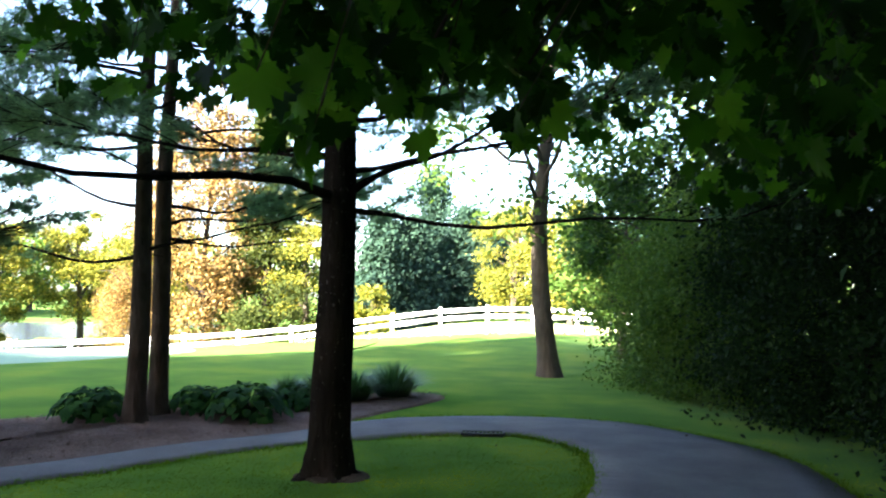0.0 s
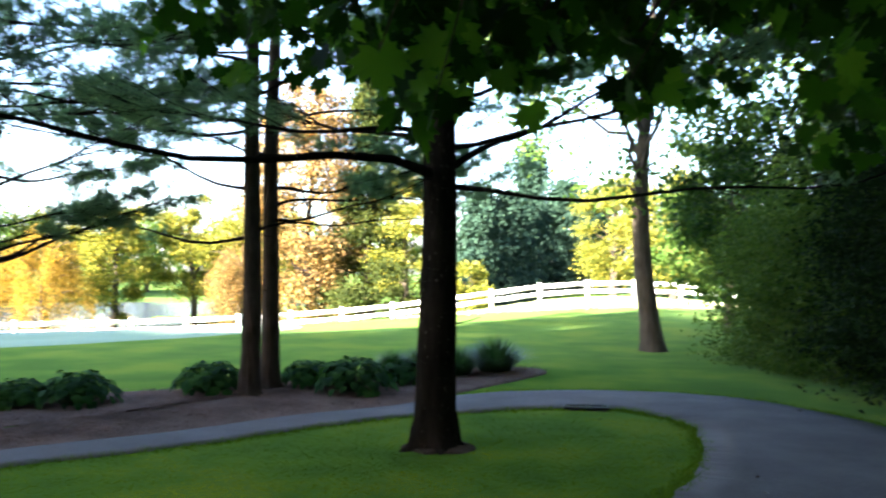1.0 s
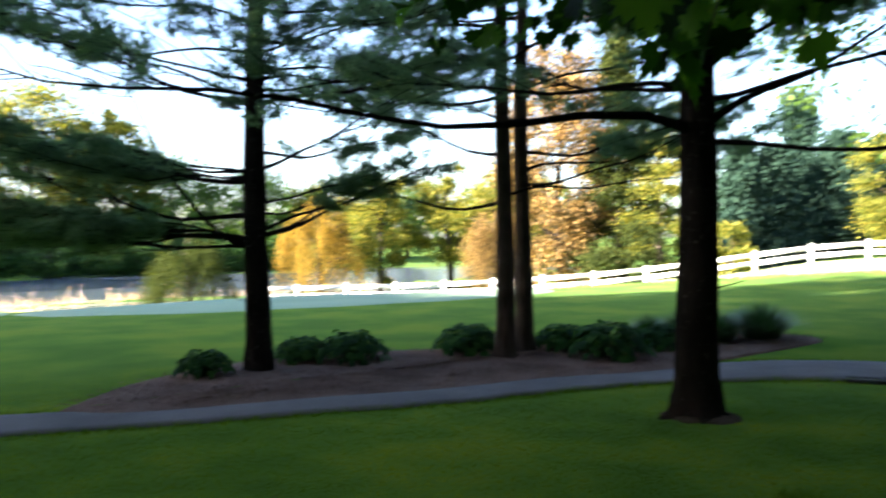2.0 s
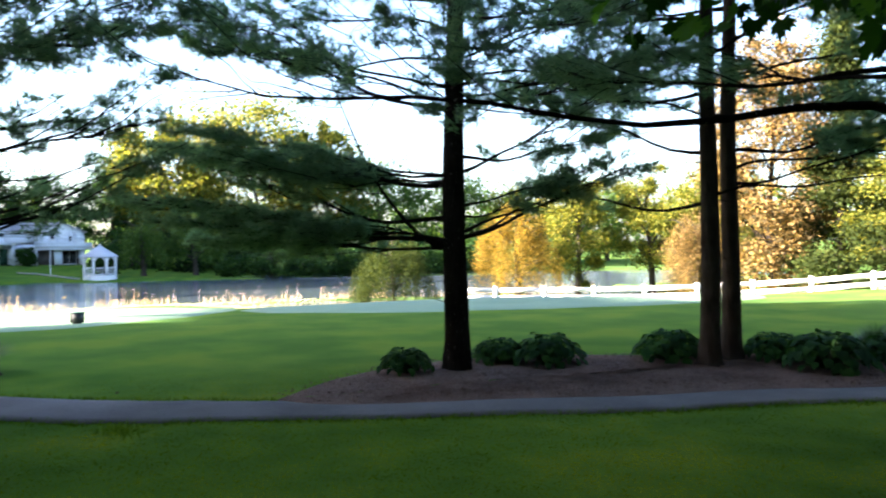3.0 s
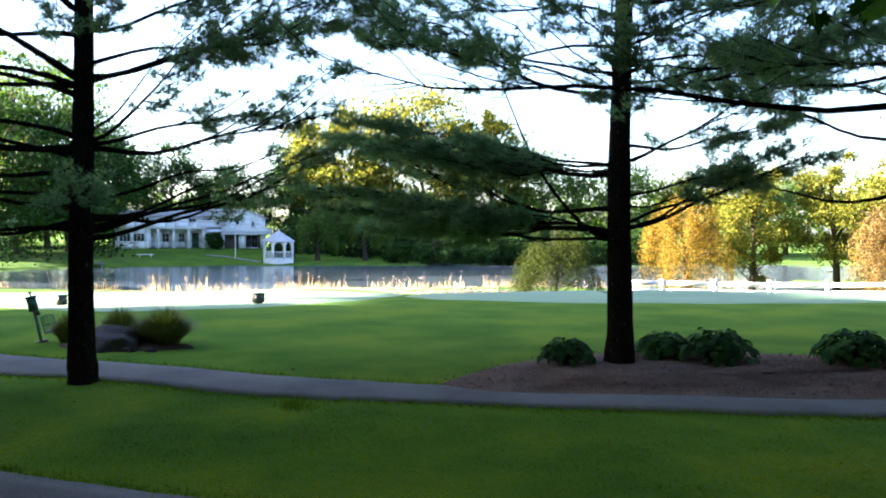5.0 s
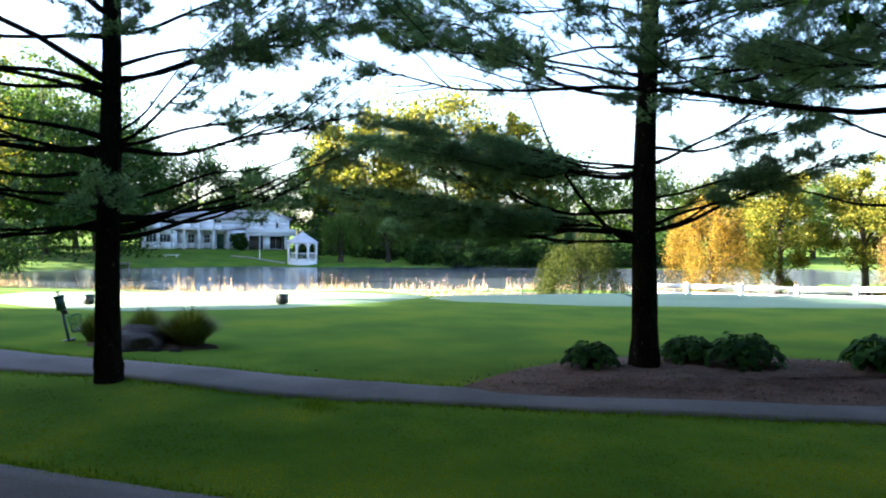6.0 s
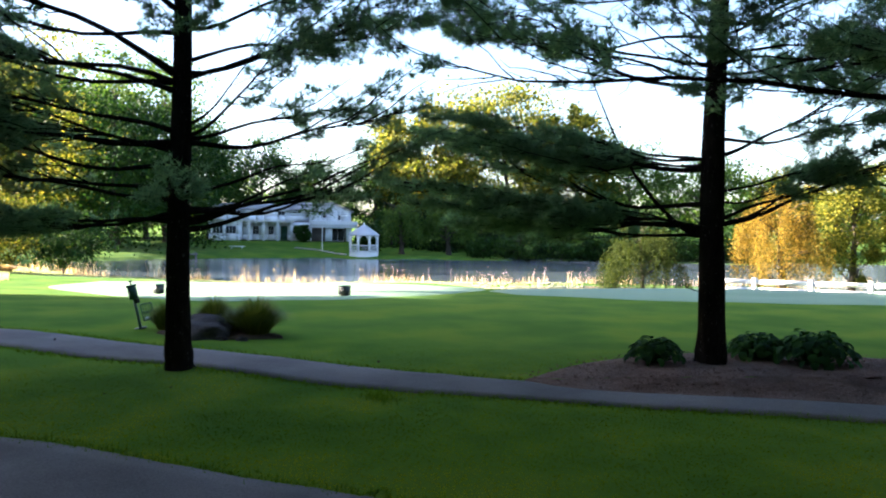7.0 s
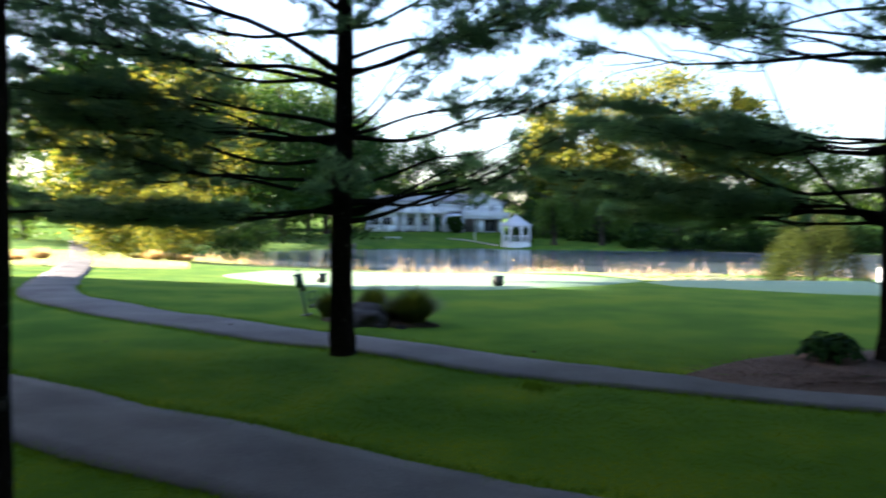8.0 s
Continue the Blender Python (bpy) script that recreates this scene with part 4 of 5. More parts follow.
for i, (x, y, r) in enumerate(near((-3.98, 9.32, 0.50), (-3.0, 10.15, 0.44), (-2.32, 9.75, 0.58), (-5.05, 8.3, 0.50), (-5.62, 8.12, 0.40), (-6.02, 6.85, 0.36), (-1.85, 10.6, 0.42))):
    hosta((x, y), r * 0.88, 200 + i)


def grass_clump(name, spot, r, h, n, mat, label, seed, width=0.014, category="ornamental grass", group=""):
    """An arching clump of long blades."""
    rng = rng_of(seed)
    k = 5
    a = rng.uniform(0, 2 * math.pi, n)
    u = np.sqrt(rng.uniform(0, 1, n))
    out = r * (0.25 + 0.75 * u) * rng.uniform(0.7, 1.2, n)
    hh = h * (1.05 - 0.45 * u ** 2) * rng.uniform(0.75, 1.15, n)
    d = np.stack([np.cos(a), np.sin(a)], 1)
    sd = np.stack([-np.sin(a), np.cos(a)], 1)
    s = np.linspace(0, 1, k)
    V = np.zeros((n, k, 2, 3))
    for j, q in enumerate(s):
        c = d * (0.3 * r * u + 0.75 * out * q ** 1.4)[:, None]
        z = hh * (1.35 * q - 0.35 * q ** 3 * (1 + 0.6 * u))
        w = (width * (1 - q) + 0.001) / 2
        for m, sg in enumerate((-1, 1)):
            V[:, j, m, :2] = c + sd * w * sg
            V[:, j, m, 2] = z
    base = (np.arange(n) * k * 2)[:, None]
    f = np.concatenate([base + np.array([[2 * j, 2 * j + 1, 2 * j + 3, 2 * j + 2]]) for j in range(k - 1)])
    me = mesh_of(name, V.reshape(-1, 3), [f], mat)
    return whole(name, me, mat, label, category, (spot[0], spot[1], float(land(*spot)) + 0.01), group)


DAYLILY = leafy("daylily_blade", [(0.0, (0.02, 0.06, 0.015)), (0.6, (0.035, 0.09, 0.022)), (1.0, (0.06, 0.13, 0.035))], 0.25, 0.5)
for i, (x, y, r, h) in enumerate(near((-0.72, 12.25, 0.62, 0.42), (-1.25, 11.75, 0.5, 0.36), (-1.7, 11.4, 0.5, 0.36), (-2.05, 11.0, 0.42, 0.33))):
    grass_clump("daylily_clump", (x, y), r * 1.15, h * 1.25, 750, DAYLILY, "dark green strappy daylily clump in the bed", 220 + i, 0.032, "daylily", "daylilies in the bed")
grass_clump("tall_grass", (-13.05, 5.05), 0.66, 0.6, 2600, TUFT, "yellow-green fountain grass beside a boulder", 231, group="grasses by the boulder")
grass_clump("tall_grass", (-13.9, 4.62), 0.5, 0.56, 1800, TUFT, "yellow-green fountain grass behind a boulder", 232, group="grasses by the boulder")
grass_clump("tall_grass", (-14.6, 3.98), 0.42, 0.46, 1200, TUFT, "low green fountain grass beside a boulder", 233, group="grasses by the boulder")
grass_clump("tall_grass", (-13.4, 4.8), 0.36, 0.4, 900, TUFT, "low green fountain grass beside a boulder", 234, group="grasses by the boulder")


def boulder(spot, size, seed):
    bm = bmesh.new()
    bmesh.ops.create_icosphere(bm, subdivisions=4, radius=1.0)
    for v in bm.verts:
        n = noise.noise(v.co * 1.6 + Vector((seed, 0, 0))) * 0.42 + noise.noise(v.co * 4 + Vector((seed, 3, 0))) * 0.07
        v.co = v.co * (1 + n)
        v.co.z = max(v.co.z, -0.35)
        v.co = Vector((v.co.x * size[0], v.co.y * size[1], (v.co.z + 0.3) * size[2]))
    me = bpy.data.meshes.new("boulder")
    bm.to_mesh(me)
    bm.free()
    me.polygons.foreach_set("use_smooth", np.ones(len(me.polygons), dtype=bool))
    me.materials.append(STONE)
    return whole("boulder", me, STONE, "weathered dark grey boulder in a soil bed", "boulder", (spot[0], spot[1], float(land(*spot)) - 0.02))


boulder((-13.6, 4.3), (0.66, 0.5, 0.25), 4.0)
boulder((-12.85, 4.4), (0.13, 0.1, 0.08), 9.0)
boulder((-12.6, 4.65), (0.10, 0.09, 0.06), 12.0)


# ---- tee-side stand, markers, drain ----
def ball_washer():
    x, y = -14.95, 3.65
    s = thing("ball_washer", (x, y, float(land(x, y))), "dark green metal post with a box and a hanging litter basket", "ball washer")
    s.rotation_euler = (0, radians(-12), radians(76))
    b = Build()
    b.tube([(0, 0, 0), (0, 0, 0.62)], [0.028, 0.028], 10)
    part("post", b, GREEN_PLASTIC, s)
    b = Build()
    b.box((0, 0, 0.012), (0.2, 0.18, 0.024))
    part("base_plate", b, BLACK_PLASTIC, s)
    b = Build()
    b.box((0, 0, 0.66), (0.15, 0.14, 0.22))
    b.box((0, 0, 0.785), (0.17, 0.16, 0.03))
    body = part("box", b, GREEN_PLASTIC, s)
    b = Build()
    b.tube([(0, 0, 0.8), (0, 0, 0.86)], [0.012, 0.012], 8)
    b.tube([(-0.03, 0, 0.865), (0.03, 0, 0.865)], [0.012, 0.012], 8)
    part("plunger", b, BLACK_PLASTIC, body)
    b = Build()
    b.box((0.045, 0, 0.5), (0.07, 0.1, 0.07))
    part("bracket", b, BLACK_PLASTIC, s)
    k = Build()
    ring = [(0.17 + 0.1 * math.cos(a), 0.09 * math.sin(a)) for a in np.linspace(0, 2 * math.pi, 13)]
    for z in (0.14, 0.27, 0.42):
        k.tube([(px, py, z) for px, py in ring], [0.006] * 13, 5, cap=False)
    for px, py in ring[:-1]:
        k.tube([(px, py, 0.42), (px * 0.92 + 0.014, py * 0.85, 0.12)], [0.005, 0.005], 4)
    basket = part("basket", k, GREEN_PLASTIC, s)
    b = Build()
    b.box((0.17, 0, 0.15), (0.13, 0.11, 0.05))
    part("litter_liner", b, PAINT, basket, "white crumpled bag")


ball_washer()


def tee_marker(x, y, s):
    m = thing("tee_marker", (x, y, float(land(x, y)) + 0.07), "small dark green box on the pale green", "tee marker", "boxes on the green")
    b = Build()
    b.box((0, 0, 0.5 * s), (s, s * 0.85, s * 0.9), 12)
    part("box", b, BLACK_PLASTIC, m)
    b = Build()
    b.box((0, 0, s * 0.98), (s * 1.12, s * 0.95, s * 0.1), 12)
    part("lid", b, GREEN_PLASTIC, m)
    b = Build()
    b.box((0, 0, 0.02), (s * 0.7, s * 0.6, 0.1), 12)
    part("foot", b, BLACK_PLASTIC, m)


tee_marker(-20.8, 10.7, 0.27)
tee_marker(-26.2, 6.93, 0.29)


def drain_grate(x, y):
    g = thing("drain_grate", (x, y, float(land(x, y)) + 0.035), "dark iron drain grate at the path's edge", "drain grate")
    b = Build()
    for q in (-1, 1):
        b.box((0, q * 0.12, 0), (0.62, 0.03, 0.03))
        b.box((q * 0.295, 0, 0), (0.03, 0.21, 0.03))
    part("frame", b, IRON, g)
    for i in range(9):
        b = Build()
        b.box((-0.24 + i * 0.06, 0, -0.004), (0.022, 0.212, 0.022))
        part("bar", b, IRON, g)
    b = Build()
    b.box((0, 0, -0.03), (0.56, 0.21, 0.01))
    part("sump", b, BLACK_PLASTIC, g)


drain_grate(0.6, 11.55)


# ---- reeds on the near shore ----
def reeds():
    rng = rng_of(300)
    n = 6000
    a = rng.uniform(-34, 36, n * 3)
    # walk along the near shore in the lake's own axes
    bx = LAKE_C[0] + LAKE_W[0] * a
    by = LAKE_C[1] + LAKE_W[1] * a
    c = rng.uniform(8, 27, n * 3)
    X, Y = bx - LAKE_U[0] * c, by - LAKE_U[1] * c
    e = lake_edge(X, Y)
    patchy = np.sin(a * 0.9) + np.sin(a * 2.3 + 1) + rng.uniform(-1.2, 1.2, n * 3)
    ok = (e > -1.6) & (e < 0.9) & (patchy > -0.3)
    X, Y = X[ok][:n], Y[ok][:n]
    tall = rng.uniform(0, 1, len(X)) < 0.12
    h = np.where(tall, rng.uniform(0.65, 1.1, len(X)), rng.uniform(0.3, 0.65, len(X)))
    P = np.stack([X, Y, np.maximum(land(X, Y), LAKE_Z - 0.1)], 1)
    d = unit(np.stack([rng.normal(0, 0.13, len(X)), rng.normal(0, 0.13, len(X)), np.ones(len(X))], 1))
    s = unit(np.cross(d, rng.normal(size=d.shape))) * 0.02
    v = np.stack([P - s, P + s, P + d * h[:, None] * 0.7 + s * 0.7, P + d * h[:, None]], 1).reshape(-1, 3)
    heads = P[tall] + d[tall] * h[tall][:, None]
    hv, hf = flakes(np.repeat(heads, 5, 0) + rng.normal(0, 0.05, (len(heads) * 5, 3)), 0.075, rng, 0.45)
    m = mesh_of("reeds", np.concatenate([v, hv]), [np.arange(len(v)).reshape(-1, 4), hf + len(v)], REED)
    whole("reeds", m, REED, "pale dry sunlit reeds along the near shore", "reeds", kind="stuff")


reeds()
# pale clumps added so that the bank looks brightly sunlit
for i, (yaw, d) in enumerate([(85.0, 58), (86.2, 54), (87.0, 60), (84.2, 62), (93.0, 56), (94.5, 52)]):
    grass_clump("dry_grass", yaw_at(yaw, d), 1.2, 0.6 + 0.15 * math.sin(i * 2.0), 900, REED, "pale grass clump added for the brightness of the sunlit bank", 240 + i, 0.04, "dry grass", "dry grass by the lake")


# ---- lawn: short blades and strewn bits near the path ----
def clear_of_paving(X, Y):
    L = smooth_line(PATH_LINE, 500)
    ok = np.ones(len(X), dtype=bool)
    for i in range(0, len(X), 20000):
        q = slice(i, i + 20000)
        d2 = (X[q, None] - L[None, :, 0]) ** 2 + (Y[q, None] - L[None, :, 1]) ** 2
        j = d2.argmin(1)
        ok[q] = np.sqrt(d2[np.arange(len(j)), j]) > L[j, 2] + 0.01
    return ok


def inside(X, Y, outline):
    P = smooth_line(outline + outline[:1], 10 * len(outline))
    hit = np.zeros(len(X), dtype=bool)
    for (x0, y0), (x1, y1) in zip(P[:-1], P[1:]):
        if y0 != y1:
            cross = (y0 > Y) != (y1 > Y)
            hit ^= cross & (X < (x1 - x0) * (Y - y0) / (y1 - y0) + x0)
    return hit


def lawn():
    rng = rng_of(310)
    n = 130000
    yaw = np.radians(rng.uniform(-36, 100, n))
    r = np.sqrt(rng.uniform(4.4 ** 2, 13.0 ** 2, n)) * rng.uniform(0.6, 1, n)
    r = np.maximum(r, 4.4)
    X, Y = -np.sin(yaw) * r, np.cos(yaw) * r
    ok = clear_of_paving(X, Y) & ~inside(X, Y, BED)
    X, Y = X[ok], Y[ok]
    P = np.stack([X, Y, land(X, Y)], 1)
    v, f = needles(P, np.tile([0, 0, 1.0], (len(P), 1)), 2, 0.016, 0.009, rng, 1.8)
    whole("lawn_grass", mesh_of("lawn_grass", v, [f], GRASS_BLADE), GRASS_BLADE, "short green lawn grass in the shade", "grass", kind="stuff")
    # rough edges along the paving
    L = smooth_line(PATH_LINE, 3000)
    d = np.gradient(L[:, :2], axis=0)
    d /= np.linalg.norm(d, axis=1)[:, None]
    nn = np.stack([-d[:, 1], d[:, 0]], 1)
    pick = rng.integers(300, len(L), 13000)
    side = rng.choice([-1, 1], len(pick))[:, None]
    E = L[pick, :2] + nn[pick] * side * (L[pick, 2:] + rng.normal(0.05, 0.07, (len(pick), 1)))
    keep = (np.hypot(E[:, 0], E[:, 1]) < 24) & ~inside(E[:, 0], E[:, 1], BED)
    E = E[keep]
    v, f = needles(np.stack([E[:, 0], E[:, 1], land(E[:, 0], E[:, 1])], 1), np.tile([0, 0, 1.0], (len(E), 1)), 2, 0.06, 0.010, rng, 0.6)
    whole("edge_grass", mesh_of("edge_grass", v, [f], EDGE_BLADE), EDGE_BLADE, "longer ragged grass along the path's edges", "grass", kind="stuff")
    # bark chips over the bed
    Q = np.stack([rng.uniform(-8.8, 0.3, 13000), rng.uniform(6.2, 16.6, 13000)], 1)
    Q = Q[inside(Q[:, 0], Q[:, 1], BED)]
    P = np.stack([Q[:, 0], Q[:, 1], land(Q[:, 0], Q[:, 1]) + 0.07], 1)
    v, f = flakes(P, 0.04, rng, 0.4, 0.0, 0.97)
    whole("bark_chips", mesh_of("bark_chips", v, [f], MULCH), MULCH, "loose brown bark chips over the mulch bed", "bark chips", kind="stuff")
    # fallen leaves and needles on the path and lawn
    yaw = np.radians(rng.uniform(-34, 96, 30))
    r = np.sqrt(rng.uniform(25, 200, 30))
    P = np.stack([-np.sin(yaw) * r, np.cos(yaw) * r, land(-np.sin(yaw) * r, np.cos(yaw) * r) + 0.05], 1)
    v, f = flakes(P, 0.045, rng, 0.7, 0.0, 0.85)
    whole("fallen_leaves", mesh_of("fallen_leaves", v, [f], SOIL), SOIL, "few brown fallen leaves on path and lawn", "fallen leaves", kind="stuff")


lawn()


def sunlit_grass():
    """Longer grass on the open strips that the low sun reaches, its glare put into a pale colour."""
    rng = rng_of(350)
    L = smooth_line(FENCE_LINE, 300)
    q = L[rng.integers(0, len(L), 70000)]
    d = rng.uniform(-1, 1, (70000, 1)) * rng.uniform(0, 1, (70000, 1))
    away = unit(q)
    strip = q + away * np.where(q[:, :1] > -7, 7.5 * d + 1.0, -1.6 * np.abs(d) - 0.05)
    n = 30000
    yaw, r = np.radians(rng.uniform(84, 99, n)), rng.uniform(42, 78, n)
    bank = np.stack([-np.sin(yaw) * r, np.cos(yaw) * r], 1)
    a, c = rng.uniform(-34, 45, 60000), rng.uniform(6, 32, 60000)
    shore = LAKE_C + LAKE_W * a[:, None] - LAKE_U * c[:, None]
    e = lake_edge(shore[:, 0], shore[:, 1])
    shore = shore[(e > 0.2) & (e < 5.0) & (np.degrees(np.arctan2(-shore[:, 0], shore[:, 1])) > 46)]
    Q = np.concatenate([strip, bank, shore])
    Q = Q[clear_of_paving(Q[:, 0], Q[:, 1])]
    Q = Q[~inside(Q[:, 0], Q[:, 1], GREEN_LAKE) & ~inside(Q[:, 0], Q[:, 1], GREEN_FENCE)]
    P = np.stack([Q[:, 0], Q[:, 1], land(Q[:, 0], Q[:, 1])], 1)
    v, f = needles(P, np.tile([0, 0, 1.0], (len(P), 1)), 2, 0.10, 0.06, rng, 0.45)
    whole("dewy_grass", mesh_of("dewy_grass", v, [f], SUN_BLADE), SUN_BLADE, "grass coloured pale for strong sun along the fence and shore", "grass", kind="stuff")


sunlit_grass()


def clod(x, y, r, seed):
    rng = rng_of(seed)
    m = mesh_of("turf_clod", *needles_clod(rng, r), EDGE_BLADE)
    whole("turf_clod", m, EDGE_BLADE, "dark tuft of rough grass in the lawn", "grass tuft", (x, y, float(land(x, y))), "rough tufts in the lawn", "stuff")


def needles_clod(rng, r):
    P = np.stack([rng.normal(0, r * 0.5, 160), rng.normal(0, r * 0.3, 160), np.zeros(160)], 1)
    v, f = needles(P, np.tile([0, 0, 1.0], (160, 1)), 2, 0.09, 0.01, rng, 0.7)
    return v, [f]


clod(-7.75, 4.4, 0.3, 330)
clod(-2.3, 4.9, 0.35, 331)
clod(-0.1, 6.2, 0.3, 332)


# ---- the maple under which the view opens ----
def maple_leaf_mesh(name, mat):
    """A five-lobed leaf, slightly cupped, tip along +y, about one unit across."""
    half = [(0.0, -0.02), (0.14, -0.13), (0.30, -0.16), (0.27, -0.04), (0.50, 0.08), (0.40, 0.16), (0.52, 0.34), (0.36, 0.30), (0.33, 0.46), (0.16, 0.36), (0.19, 0.58), (0.09, 0.56), (0.0, 0.80)]
    rim = half + [(-x, y) for x, y in half[-2:0:-1]]
    v = [(0, 0.12, 0.0)] + [(x, y, 0.20 * x * x * (1 if i % 2 else 1.6) - 0.16 * y * y) for i, (x, y) in enumerate(rim)]
    n = len(rim)
    f = [(0, 1 + i, 1 + (i + 1) % n) for i in range(n)]
    stalk = len(v)
    v += [(-0.008, -0.02, 0), (0.008, -0.02, 0), (0.006, -0.5, -0.06), (-0.006, -0.5, -0.06)]
    return np.array(v), [np.array(f), np.array([(stalk, stalk + 1, stalk + 2, stalk + 3)])]


MV, MF = maple_leaf_mesh("leaf", MAPLE)
MAPLE_MESH = mesh_of("leaf", MV, MF, MAPLE, False)


def maple():
    rng = rng_of(400)
    eye = np.array([0, 0, 1.9])
    root = (2.2, -3.4)
    tree = thing("maple_tree", (root[0], root[1], float(land(*root)) - 0.05), "spreading maple whose leafy boughs hang low over the path", "maple tree")
    off = np.array([root[0], root[1], float(land(*root)) - 0.05])
    b = Build()
    hs = np.array([0, 0.15, 0.5, 1.5, 2.6, 3.6, 5.5, 7.5, 9.5])
    b.tube(np.stack([0.03 * hs, -0.02 * hs, hs], 1), [0.5, 0.42, 0.36, 0.32, 0.32, 0.26, 0.18, 0.1, 0.03], 16, 0.05, rng)
    part("trunk", b, BARK_GREY, tree, smooth=True)

    def polar(yaw, el, d):
        y, e = np.radians(yaw), np.radians(el)
        return np.stack([-np.sin(y) * np.cos(e) * d, np.cos(y) * np.cos(e) * d, np.sin(e) * d], -1) + eye

    # low boughs: bearing and height range, distance range, leaf count, leaf size
    sprays = [(16, 28.5, 13, 24, 3.3, 5.0, 220, 0.125), (6, 14, 9.5, 23, 1.6, 2.3, 62, 0.12), (-8, 6, 13.5, 24, 2.0, 3.6, 220, 0.125), (3, 17, 13.5, 24, 2.4, 4.0, 230, 0.13), (0.5, 3.5, 10.5, 15, 2.2, 2.6, 6, 0.12), (-7.2, -4, 9.2, 15, 1.9, 2.3, 9, 0.12),
              (-17, -8, 16.0, 24, 2.2, 4.0, 140, 0.125), (-31, -17, 7, 24, 2.0, 4.2, 330, 0.125), (-14, -9, 11.5, 14, 4.2, 5.2, 14, 0.12)]
    made = 0
    rest_v, rest_f, rest_n = [], [[], []], 0
    for y0, y1, e0, e1, d0, d1, n, size in sprays:
        P = polar(rng.uniform(y0, y1, n), e0 + (e1 - e0) * rng.uniform(0, 1, n) ** 0.75, rng.uniform(d0, d1, n))
        for i in range(n):
            turn = Euler((radians(rng.normal(-58, 24)), radians(rng.normal(0, 25)), rng.uniform(0, 2 * math.pi)), "XYZ").to_matrix().to_4x4()
            m = Matrix.Translation(Vector(P[i] - off)) @ turn @ Matrix.Scale(size * rng.uniform(0.75, 1.25), 4)
            if made < 290 and (i % 2 == 0 or n < 60):
                lf = part("leaf", MAPLE_MESH, MAPLE, tree)
                lf.matrix_basis = m
                made += 1
            else:
                mm = np.array(m)
                rest_v.append(MV @ mm[:3, :3].T + mm[:3, 3])
                rest_f[0].append(MF[0] + rest_n)
                rest_f[1].append(MF[1] + rest_n)
                rest_n += len(MV)
        # the bough that carries this spray
        mid = P.mean(0) - off + np.array([0, 0, 0.12])
        start = np.array([0.1, -0.05, 3.6 + 0.4 * rng.uniform(-1, 1)])
        top = (start + mid) / 2 + np.array([0, 0, 1.0])
        s = np.linspace(0, 1, 14)[:, None]
        bough = (1 - s) ** 2 * start + 2 * s * (1 - s) * top + s * s * mid
        bb = Build()
        bb.tube(bough, np.linspace(0.03, 0.004, 14), 8)
        bough_ob = part("bough", bb, BARK_GREY, tree, smooth=True)
        tw = Build()
        for i in range(0, n, 9):
            q = bough[rng.integers(9, 14)]
            e = P[i] - off
            tw.tube([q, (q + e) / 2 + np.array([0, 0, 0.08]), e], [0.004, 0.003, 0.002], 4, cap=False)
        part("twig_spray", tw, BARK_GREY, bough_ob, kind="stuff")
    part("leaf_mass", mesh_of("leaves", np.concatenate(rest_v), [np.concatenate(q) for q in rest_f], MAPLE), MAPLE, tree, kind="stuff")
    # the crown overhead and behind, enlarged out of view to shade the near lawn
    n = 40000
    c, P = crown_points(rng, n, 260, 8.6, 3.6, 7.4, "round", 0.8)
    P = P + np.array([-1.5, 2.6, 0.0])
    e = P + off - eye
    el = np.degrees(np.arctan2(e[:, 2], np.hypot(e[:, 0], e[:, 1])))
    yw = np.degrees(np.arctan2(-e[:, 0], e[:, 1]))
    P = P[(el > 31) | (np.abs(yw - 30) > 105)]
    v, f = flakes(P, 0.32, rng, 0.8, 0.3)
    part("crown", mesh_of("crown", v, [f], MAPLE), MAPLE, tree, kind="stuff")


maple()
# trees added behind and beside the viewpoint to block sky light
broadleaf("leafy_tree", (6.0, 10.4), 13, 4.5, 3.8, 0.24, 19000, LEAF_DARK, "dense leafy tree added to shade the shrubs by the path", 441, r0=0.2, clumps=150, group="grove behind the path")
broadleaf("leafy_tree", (7.4, 7.0), 15, 4.6, 6.2, 0.3, 15000, LEAF_DARK, "dense leafy tree added to shade the ground beside the path", 440, r0=0.25, clumps=120, group="grove behind the path")
for i, (x, y, h, rx) in enumerate([(1.5, -12, 14, 5.2), (-6.5, -11.5, 14, 5.0), (11.5, -13, 16, 5.5), (-13, -14.5, 15, 5.0), (9.0, 4.6, 9.5, 4.0), (8.0, -3.5, 12, 4.5)]):
    broadleaf("leafy_tree", (x, y), h, rx, 0.3, 0.55, 6000, LEAF_DARK, "dense leafy tree added out of view to block sky light", 420 + i, r0=0.25, clumps=110, group="grove behind the path")


